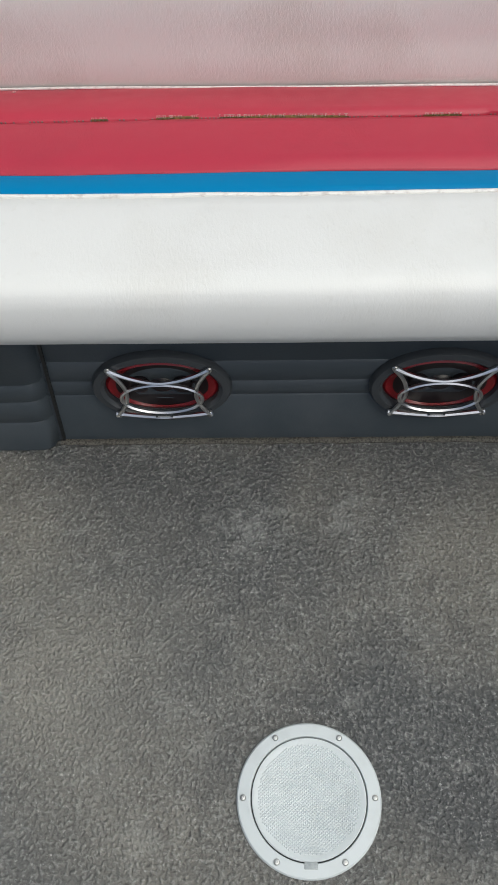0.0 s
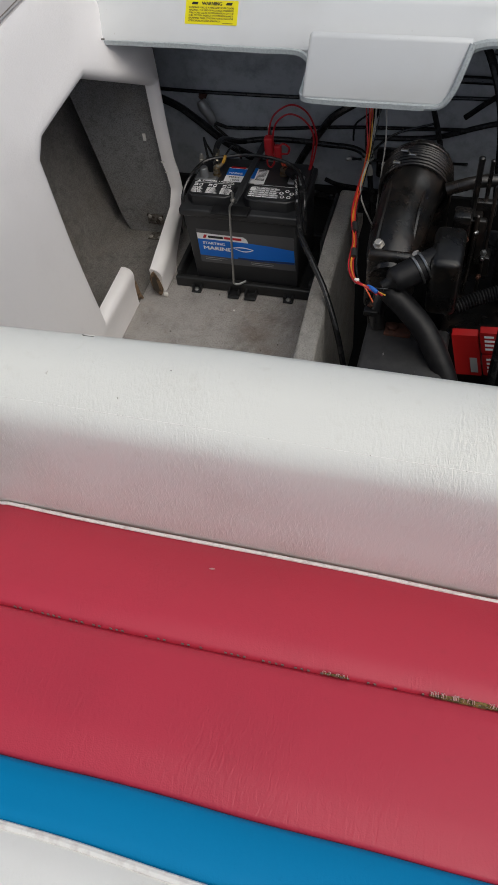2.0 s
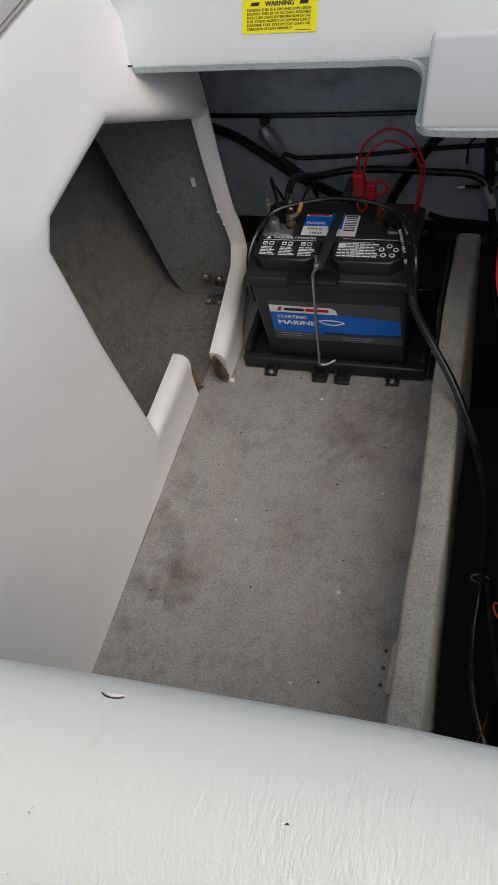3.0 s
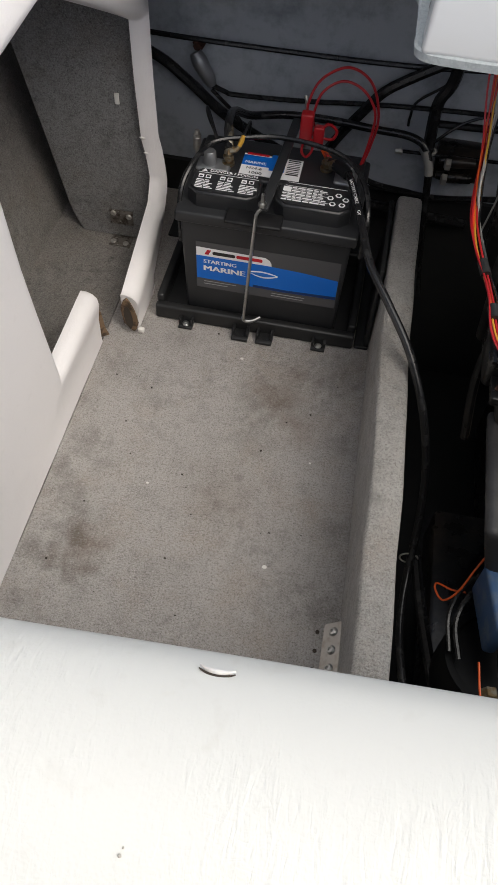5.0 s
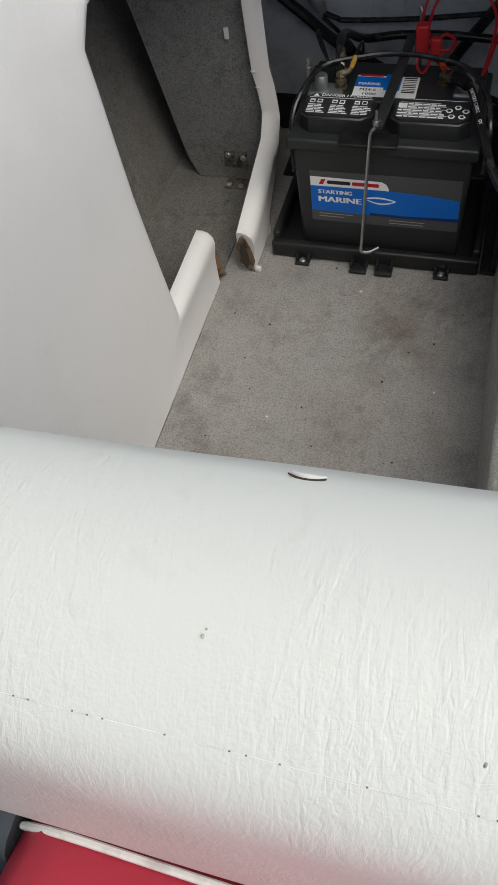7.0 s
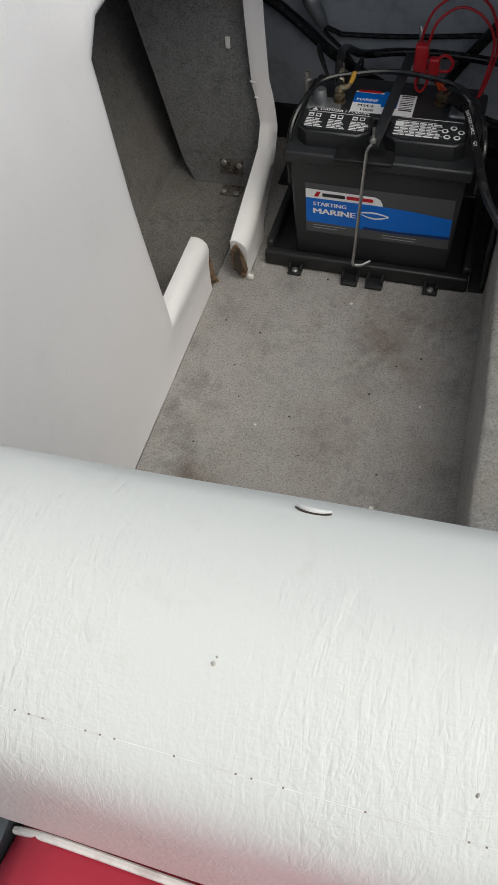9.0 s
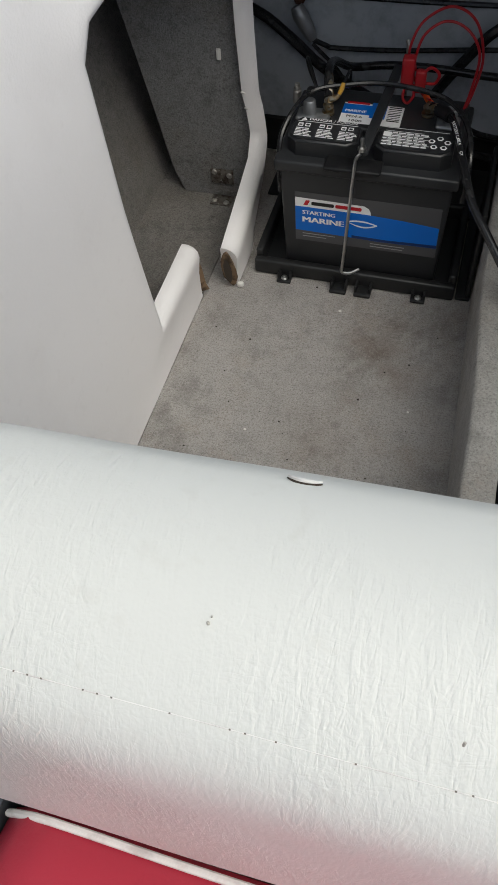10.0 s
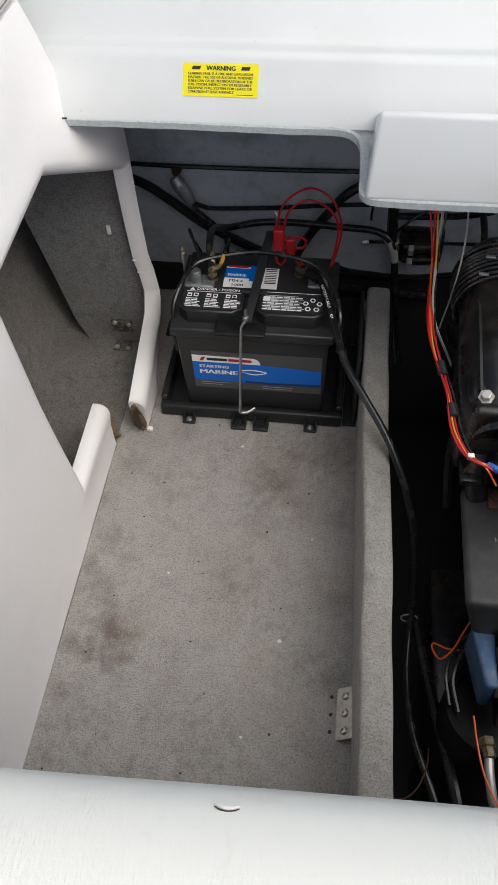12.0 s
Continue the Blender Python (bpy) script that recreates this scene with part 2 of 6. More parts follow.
M_TRAY = Mat("black_tray_plastic", (0.013, 0.0135, 0.014, 1), 0.45)
M_TRAY.tint(M_TRAY.ramp(M_TRAY.noise(40, 5), 0.5, 0.75), (0.022, 0.022, 0.022, 1), 0.4)
M_BLACK = Mat("black_battery_case", (0.020, 0.021, 0.023, 1), 0.40)
M_BLACK.tint(M_BLACK.ramp(M_BLACK.noise(30, 5), 0.5, 0.75), (0.024, 0.025, 0.027, 1), 0.35)
M_BLACK.bump(M_BLACK.noise(500, 2), 0.0004, 0.4)
M_CABLE = Mat("black_cable_sheath", (0.010, 0.010, 0.011, 1), 0.27)
M_CABLE.tint(M_CABLE.ramp(M_CABLE.noise(60, 4), 0.5, 0.7), (0.04, 0.04, 0.04, 1), 0.6)
M_RUBBER = Mat("black_rubber_hose", (0.007, 0.007, 0.008, 1), 0.5)
M_RUBBER.b.inputs["Specular IOR Level"].default_value = 0.3
M_RUBBER.tint(M_RUBBER.ramp(M_RUBBER.noise(40, 4), 0.5, 0.7), (0.03, 0.03, 0.03, 1), 0.5)
M_IRON = Mat("black_painted_cast_iron", (0.006, 0.0058, 0.0056, 1), 0.32)
M_IRON.tint(M_IRON.ramp(M_IRON.noise(16, 6, 0.7), 0.48, 0.68), (0.045, 0.032, 0.025, 1), 0.7)
M_IRON.bump(M_IRON.noise(90, 4), 0.0007, 0.6)
M_IRON.gloss(M_IRON.noise(25, 4), 0.10, 0.5)
M_IRON.b.inputs["Specular IOR Level"].default_value = 0.5
M_SCUFFED = Mat("scuffed_black_paint", (0.020, 0.020, 0.021, 1), 0.5)
M_SCUFFED.tint(M_SCUFFED.ramp(M_SCUFFED.noise(30, 6, 0.7), 0.45, 0.7), (0.045, 0.043, 0.042, 1), 0.7)
M_SCUFFED.tint(M_SCUFFED.ramp(M_SCUFFED.noise(140, 2, 0.5, (1, 0.4, 1)), 0.73, 0.76), (0.30, 0.29, 0.28, 1), 0.6)
M_SCUFFED.bump(M_SCUFFED.noise(60, 4), 0.002, 0.5)
M_RUST = Mat("rusty_steel", lin(74, 44, 32), 0.75, 0.3)
M_RUST.tint(M_RUST.ramp(M_RUST.noise(120, 4), 0.45, 0.65), lin(50, 34, 26), 0.8)
M_STEEL = Mat("bright_steel", (0.48, 0.48, 0.47, 1), 0.35, 1.0)
M_STEEL.tint(M_STEEL.ramp(M_STEEL.noise(200, 3), 0.55, 0.7), (0.25, 0.22, 0.18, 1), 0.5)
M_ZINC = Mat("galvanised_plate", (0.46, 0.44, 0.41, 1), 0.45, 0.7)
M_ZINC.tint(M_ZINC.ramp(M_ZINC.noise(90, 4), 0.5, 0.68), (0.28, 0.24, 0.19, 1), 0.6)
M_LEAD = Mat("lead_terminal", (0.34, 0.35, 0.36, 1), 0.45, 0.8)
M_LEAD.bump(M_LEAD.noise(150, 3), 0.001, 0.8)
M_BRASS = Mat("corroded_brass", (0.24, 0.17, 0.09, 1), 0.45, 0.9)
M_BRASS.tint(M_BRASS.ramp(M_BRASS.noise(160, 4), 0.45, 0.6), (0.30, 0.30, 0.26, 1), 0.7)
M_CHROME = Mat("chrome_grille", (0.68, 0.68, 0.68, 1), 0.28, 1.0)
M_CONE = Mat("speaker_cone", (0.012, 0.008, 0.009, 1), 0.35)
M_CONERED = Mat("red_speaker_surround", (0.20, 0.006, 0.010, 1), 0.35)
M_RING = Mat("charcoal_speaker_ring", (0.045, 0.050, 0.055, 1), 0.42)
M_HATCH = Mat("white_deck_plate", (0.60, 0.64, 0.65, 1), 0.4)
M_HATCH.tint(M_HATCH.ramp(M_HATCH.noise(30, 4), 0.5, 0.75), (0.50, 0.53, 0.53, 1), 0.5)
M_REDWIRE = Mat("red_wire", (0.40, 0.012, 0.018, 1), 0.35)
M_ORANGE = Mat("orange_wire", (0.62, 0.09, 0.015, 1), 0.4)
M_YELLOW = Mat("yellow_wire", (0.55, 0.30, 0.03, 1), 0.4)
M_BLUEWIRE = Mat("blue_wire", (0.02, 0.12, 0.45, 1), 0.4)
M_GREYWIRE = Mat("grey_wire", (0.30, 0.29, 0.27, 1), 0.5)
M_BLUEBOX = Mat("faded_blue_plastic", (0.028, 0.070, 0.155, 1), 0.5)
M_BLUEBOX.tint(M_BLUEBOX.ramp(M_BLUEBOX.noise(70, 5), 0.48, 0.65), (0.085, 0.115, 0.155, 1), 0.8)
M_REDBOX = Mat("red_printed_card", (0.42, 0.012, 0.012, 1), 0.4)
M_INK = Mat("black_ink", (0.012, 0.012, 0.012, 1), 0.5)
M_PAPER = Mat("white_label", (0.88, 0.88, 0.88, 1), 0.35)
M_LGREY = Mat("label_grey", (0.075, 0.075, 0.08, 1), 0.3)
M_LBLUE = Mat("label_blue", (0.0, 0.14, 0.60, 1), 0.3)
M_LDBLUE = Mat("label_dark_blue", (0.003, 0.03, 0.14, 1), 0.3)
M_LRED = Mat("label_red", (0.50, 0.008, 0.02, 1), 0.3)
M_WARN = Mat("yellow_label", (0.76, 0.66, 0.0, 1), 0.4)
M_SILVERINK = Mat("silver_ink", (0.34, 0.34, 0.34, 1), 0.4)
M_FOAM = Mat("torn_mustard_foam", lin(128, 106, 60), 0.95)
M_FOAM.tint(M_FOAM.ramp(M_FOAM.noise(300, 3), 0.45, 0.6), lin(70, 64, 40), 0.8)
M_FOAM.bump(M_FOAM.noise(500, 3), 0.002)
M_THREAD = Mat("pale_thread", (0.50, 0.30, 0.28, 1), 0.8)
M_STITCH = Mat("grey_stitch", lin(120, 112, 104), 0.8)
M_STITCHW = Mat("pale_stitch", lin(182, 177, 166), 0.8)
M_CORR = Mat("corroded_plate", (0.20, 0.18, 0.16, 1), 0.5, 0.5)
M_CORR.tint(M_CORR.ramp(M_CORR.noise(110, 4), 0.45, 0.6), (0.06, 0.045, 0.035, 1), 0.9)
M_CORR.tint(M_CORR.ramp(M_CORR.noise(160, 3), 0.62, 0.70), (0.42, 0.41, 0.38, 1), 0.8)
M_ROPE = Mat("frayed_carpet_edge", lin(98, 95, 88), 0.95)
M_ROPE.tint(M_ROPE.ramp(M_ROPE.noise(300, 3), 0.45, 0.6), lin(45, 43, 40), 0.8)
M_TORN = Mat("torn_backing_board", lin(120, 98, 76), 0.95)
M_TORN.tint(M_TORN.ramp(M_TORN.noise(70, 4), 0.45, 0.6), lin(60, 48, 36), 0.9)
M_COVER = Mat("black_engine_cover", (0.008, 0.0085, 0.009, 1), 0.42)
M_COVER.b.inputs["Specular IOR Level"].default_value = 0.12
M_COVER.tint(M_COVER.ramp(M_COVER.noise(24, 5), 0.5, 0.75), (0.02, 0.018, 0.016, 1), 0.6)
M_HOSEBLUE = Mat("translucent_blue_tube", (0.012, 0.15, 0.26, 1), 0.3)
M_BOOT = Mat("dull_white_rubber", (0.42, 0.42, 0.46, 1), 0.5)


# ---- builders ----
def thing(name, place, label, category, group="", kind=""):
    ob = new(name)
    ob.location = place
    return tagged(ob, label, category, group, kind)


def base(ob):
    m = Matrix.Identity(4)
    while ob is not None:
        m = ob.matrix_basis @ m
        ob = ob.parent
    return m


def part(name, bm, material, parent=None, label="", sharp=38):
    """Links a bmesh, built in world metres, as one mesh object under a thing or a part."""
    bmesh.ops.recalc_face_normals(bm, faces=bm.faces)
    for f in bm.faces:
        f.smooth = True
    me = bpy.data.meshes.new(name)
    bm.to_mesh(me)
    bm.free()
    me.set_sharp_from_angle(angle=radians(sharp))
    me.materials.append(material.m)
    if parent is not None:
        me.transform(base(parent).inverted())
    ob = new(name, me)
    ob.parent = parent
    return tagged(ob, label)


def box(x0, x1, y0, y1, z0, z1, bev=0.002, seg=2, bm=None):
    bm = bm or bmesh.new()
    made = bmesh.ops.create_cube(bm, size=1.0)["verts"]
    for v in made:
        v.co = ((x0 + x1) / 2 + v.co.x * (x1 - x0), (y0 + y1) / 2 + v.co.y * (y1 - y0), (z0 + z1) / 2 + v.co.z * (z1 - z0))
    if bev:
        edges = list({e for v in made for e in v.link_edges})
        bmesh.ops.bevel(bm, geom=edges, offset=bev, segments=seg, profile=0.5, affect="EDGES")
    return bm


def curve(points, steps=6):
    """A smooth line through the points."""
    p = [Vector(q) for q in points]
    if len(p) < 3:
        return [p[0].lerp(p[1], i / 4) for i in range(5)]
    p = [p[0] * 2 - p[1]] + p + [p[-1] * 2 - p[-2]]
    out = []
    for i in range(1, len(p) - 2):
        a, b, c, d = p[i - 1], p[i], p[i + 1], p[i + 2]
        for k in range(steps):
            t = k / steps
            out.append(0.5 * (2 * b + (c - a) * t + (2 * a - 5 * b + 4 * c - d) * t * t + (3 * b - a - 3 * c + d) * t ** 3))
    return out + [p[-2]]


def tube(points, radius, sides=8, steps=6, bm=None, ribs=0.0):
    """A round cable or pipe along the points; radius is a number or one a point. ribs: corrugated hose."""
    bm = bm or bmesh.new()
    line = curve(points, steps) if steps else [Vector(q) for q in points]
    n = len(line)
    rad = [radius] * n if isinstance(radius, (int, float)) else [
        float(np.interp(i / (n - 1), np.linspace(0, 1, len(radius)), radius)) for i in range(n)]
    side = None
    rings = []
    for i, q in enumerate(line):
        way = (line[min(i + 1, n - 1)] - line[max(i - 1, 0)]).normalized()
        if side is None:
            side = way.orthogonal().normalized()
        side = (side - way * side.dot(way)).normalized()
        up = way.cross(side)
        r = rad[i] * (1 + (ribs if i % 2 else 0))
        rings.append([bm.verts.new(q + (side * math.cos(a) + up * math.sin(a)) * r)
                      for a in (2 * math.pi * k / sides for k in range(sides))])
    for a, b in zip(rings, rings[1:]):
        for k in range(sides):
            bm.faces.new((a[k], a[(k + 1) % sides], b[(k + 1) % sides], b[k]))
    bm.faces.new(rings[0])
    bm.faces.new(rings[-1][::-1])
    return bm


def turned(place, axis, profile, sides=20, bm=None, squash=1.0):
    """A turned shape: profile of (radius, height) along the axis from the place."""
    bm = bm or bmesh.new()
    q = Vector((0, 0, 1)).rotation_difference(Vector(axis).normalized()).to_matrix()
    rings = [[bm.verts.new(Vector(place) + q @ Vector((r * math.cos(a), r * squash * math.sin(a), h)))
              for a in (2 * math.pi * k / sides for k in range(sides))] for r, h in profile]
    for a, b in zip(rings, rings[1:]):
        for k in range(sides):
            bm.faces.new((a[k], a[(k + 1) % sides], b[(k + 1) % sides], b[k]))
    bm.faces.new(rings[0])
    bm.faces.new(rings[-1][::-1])
    return bm


def screw(place, axis, r=0.004, bm=None):
    bm = turned(place, axis, [(r, 0), (r, r * 0.25), (r * 0.75, r * 0.55), (r * 0.35, r * 0.62), (r * 0.3, r * 0.3)], 12, bm)
    return bm


def bolt(place, axis, r=0.006, h=0.006, bm=None):
    bm = turned(place, axis, [(r * 1.5, 0), (r * 1.5, h * 0.2), (r, h * 0.2), (r, h), (r * 0.8, h * 1.1)], 6, bm)
    return bm


def prism(poly, at, depth, bm=None):
    """A flat piece with the outline poly (u, v); at(u, v, w) gives the place, w from 0 to depth."""
    bm = bm or bmesh.new()
    low = [bm.verts.new(at(u, v, 0.0)) for u, v in poly]
    top = [bm.verts.new(at(u, v, depth)) for u, v in poly]
    n = len(poly)
    bm.faces.new(low[::-1])
    bm.faces.new(top)
    for i in range(n):
        bm.faces.new((low[i], low[(i + 1) % n], top[(i + 1) % n], top[i]))
    return bm


def rect(u0, u1, v0, v1):
    return [(u0, v0), (u1, v0), (u1, v1), (u0, v1)]


def rounded(u0, u1, v0, v1, r, n=4):
    out = []
    for cu, cv, a0 in ((u1 - r, v1 - r, 0), (u0 + r, v1 - r, 90), (u0 + r, v0 + r, 180), (u1 - r, v0 + r, 270)):
        out += [(cu + r * math.cos(radians(a0 + 90 * k / n)), cv + r * math.sin(radians(a0 + 90 * k / n))) for k in range(n + 1)]
    return out


def along_x(profile, x0, x1, steps, wobble=None, closed=True):
    """A long piece with the cross-section profile (y, z), carried from x0 to x1; wobble(x, i) shifts a section's point."""
    bm = bmesh.new()
    rings = []
    for k in range(steps + 1):
        x = x0 + (x1 - x0) * k / steps
        ring = []
        for i, (y, z) in enumerate(profile):
            dy, dz = wobble(x, i) if wobble else (0, 0)
            ring.append(bm.verts.new((x, y + dy, z + dz)))
        rings.append(ring)
    n = len(profile)
    for a, b in zip(rings, rings[1:]):
        for i in range(n if closed else n - 1):
            bm.faces.new((a[i], a[(i + 1) % n], b[(i + 1) % n], b[i]))
    if closed:
        bm.faces.new(rings[0])
        bm.faces.new(rings[-1][::-1])
    return bm


def lettering(name, body, size, at, material, parent, width=None, weight=0.022):
    """Words in the built-in font; at(u, v, w) lays them out from (0, 0)."""
    data = bpy.data.curves.new(name, "FONT")
    data.body, data.size, data.resolution_u = body, size, 2
    ob = bpy.data.objects.new(name, data)
    me = bpy.data.meshes.new_from_object(ob)
    bpy.data.objects.remove(ob)
    xs = [v.co.x for v in me.vertices]
    fit = width / (max(xs) - min(xs)) if width else 1.0
    inv = base(parent).inverted()
    flat = [(v.co.x * fit, v.co.y) for v in me.vertices]
    faces = [tuple(p.vertices) for p in me.polygons]
    bold = size * weight
    verts, polys = [], []
    for k, du in enumerate((-bold, 0.0, bold)):
        polys += [tuple(i + len(verts) for i in f) for f in faces]
        verts += [inv @ (Vector(at(u + du, v, 0.0)) + Vector((0, -0.00003 * k, 0.00003 * k))) for u, v in flat]
    me = bpy.data.meshes.new(name)
    me.from_pydata(verts, [], polys)
    me.materials.append(material.m)
    ob = new(name, me)
    ob.parent = parent
    return ob


def ripple(x, seed, size, freq=3.0):
    return size * noise.noise(Vector((x * freq, seed * 7.3, 0.5)))


# ---- setting ----
def setting(name, bm, material, label, category):
    return tagged(part(name, bm, material), label, category, kind="structure")


def slab(x0, x1, y0, y1, z0, z1, bev=0.0):
    return box(x0, x1, y0, y1, z0, z1, bev)


setting("ground", slab(-400, 400, -400, 400, -1.3, -1.2), M_GROUND, "grey gravel yard under the trailered boat", "ground")
setting("deck", slab(-0.6, 2.2, -4.4, -0.78, 0.0, 0.047), M_DECK, "worn grey non-skid cockpit deck with pale scuffs", "floor")
setting("wall_port", slab(-0.46, -0.36, -4.4, -0.9, 0.0, 0.62, 0.02), M_HULL, "grey cockpit side liner of the boat", "wall")
setting("wall_starboard", slab(1.8, 1.95, -4.4, 0.5, -0.5, 0.64, 0.02), M_HULL, "grey cockpit side liner of the boat", "wall")
setting("wall_forward", slab(-0.46, 1.95, -4.5, -4.4, 0.0, 0.7, 0.02), M_HULL, "grey cockpit bulkhead far forward", "wall")
setting("locker_floor", slab(-0.62, 0.195, -0.755, 0.36, -0.03, 0.0), M_CARPET, "stained grey-brown locker carpet with painted shade along the divider", "floor")
setting("bilge_floor", slab(0.16, 1.8, -0.755, 0.36, -0.42, -0.36), M_BILGE, "black bilge floor under the engine", "floor")
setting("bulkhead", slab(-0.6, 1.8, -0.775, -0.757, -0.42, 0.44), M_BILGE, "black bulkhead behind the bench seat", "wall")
setting("transom", slab(-0.62, 1.8, 0.345, 0.40, -0.42, 0.56), M_BULK, "dark grey painted transom behind the battery", "wall")
# black sheet that paints the dark void at the foot of the transom
setting("void_shade_sheet", slab(-0.62, 1.8, 0.333, 0.343, -0.42, 0.062), M_BILGE, "black sheet painting the dark void below the transom cables", "wall")

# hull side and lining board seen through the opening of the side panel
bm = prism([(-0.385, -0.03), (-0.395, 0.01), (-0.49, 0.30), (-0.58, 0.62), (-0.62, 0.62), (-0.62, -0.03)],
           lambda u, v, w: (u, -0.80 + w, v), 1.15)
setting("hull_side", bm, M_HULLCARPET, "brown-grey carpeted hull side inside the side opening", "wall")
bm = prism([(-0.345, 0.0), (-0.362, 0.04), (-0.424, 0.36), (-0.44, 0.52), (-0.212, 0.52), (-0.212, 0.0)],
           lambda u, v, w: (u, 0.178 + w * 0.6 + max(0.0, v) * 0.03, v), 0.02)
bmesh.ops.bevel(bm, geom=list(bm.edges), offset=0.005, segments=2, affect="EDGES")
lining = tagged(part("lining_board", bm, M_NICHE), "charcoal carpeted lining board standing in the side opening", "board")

# the locker floor goes on here; the darker brown carpet also paints its shade
setting("niche_floor", prism([(-0.60, -0.70), (-0.252, -0.70), (-0.252, -0.06), (-0.236, -0.06), (-0.236, 0.34), (-0.60, 0.34)], lambda u, v, w: (u, v, w), 0.004), M_HULLCARPET, "brown carpet inside the side opening, shade painted into its colour", "floor")

# divider board between locker and engine
bm = box(0.168, 0.206, -0.755, 0.182, -0.30, 0.168, 0.008, 3)
bmesh.ops.subdivide_edges(bm, edges=[e for e in bm.edges if abs(e.verts[0].co.y - e.verts[1].co.y) > 0.5], cuts=40)
for v in bm.verts:
    v.co.x += ripple(v.co.y, 3 + round(v.co.z, 1), 0.003, 9) + max(0.0, -v.co.y) * 0.028
    v.co.z += ripple(v.co.y, 5, 0.002, 12) if v.co.z > 0 else 0
setting("divider", bm, M_DIVIDER, "low divider board wrapped in pale grey carpet", "divider")


# padded side panel with its six-sided opening
HOLE = [(-0.250, 0.470), (-0.225, 0.497), (-0.046, 0.503), (0.163, 0.381), (0.172, 0.180), (0.168, 0.138), (0.140, 0.112), (-0.026, 0.068),
        (-0.060, 0.096), (-0.211, 0.093)]
OUTER = [(-0.765, 0.0), (-0.765, 0.665), (0.06, 0.665), (0.10, 0.55), (0.190, 0.45), (0.194, 0.17), (0.184, 0.115), (0.155, 0.075), (0.055, 0.0)]


def panel_x(y, z):
    t = min(1.0, max(0.0, (y + 0.07) / 0.22))
    low = min(1.0, max(0.0, (0.56 - z) / 0.10))
    foot = min(1.0, max(0.0, (y + 0.055) / 0.02)) * (lambda f: f * f * (3 - 2 * f))(min(1.0, max(0.0, (0.42 - z) / 0.32)))
    return -0.252 + max(0.036 * t * t * (3 - 2 * t) * low, 0.047 * foot) + 0.008 * max(0.0, 1 - z / 0.3) - 0.15 * max(0.0, z - 0.51)


def crossing(poly, c, a):
    """Where the ray from c at the angle a leaves the polygon."""
    d, best = (math.cos(a), math.sin(a)), None
    for (u0, v0), (u1, v1) in zip(poly, poly[1:] + poly[:1]):
        ex, ey = u1 - u0, v1 - v0
        det = d[0] * -ey + d[1] * ex
        if abs(det) < 1e-9:
            continue
        s = ((u0 - c[0]) * -ey + (v0 - c[1]) * ex) / det
        k = (d[0] * (v0 - c[1]) - d[1] * (u0 - c[0])) / det
        if s > 0 and -1e-6 <= k <= 1 + 1e-6 and (best is None or s < best):
            best = s
    return (c[0] + d[0] * best, c[1] + d[1] * best)


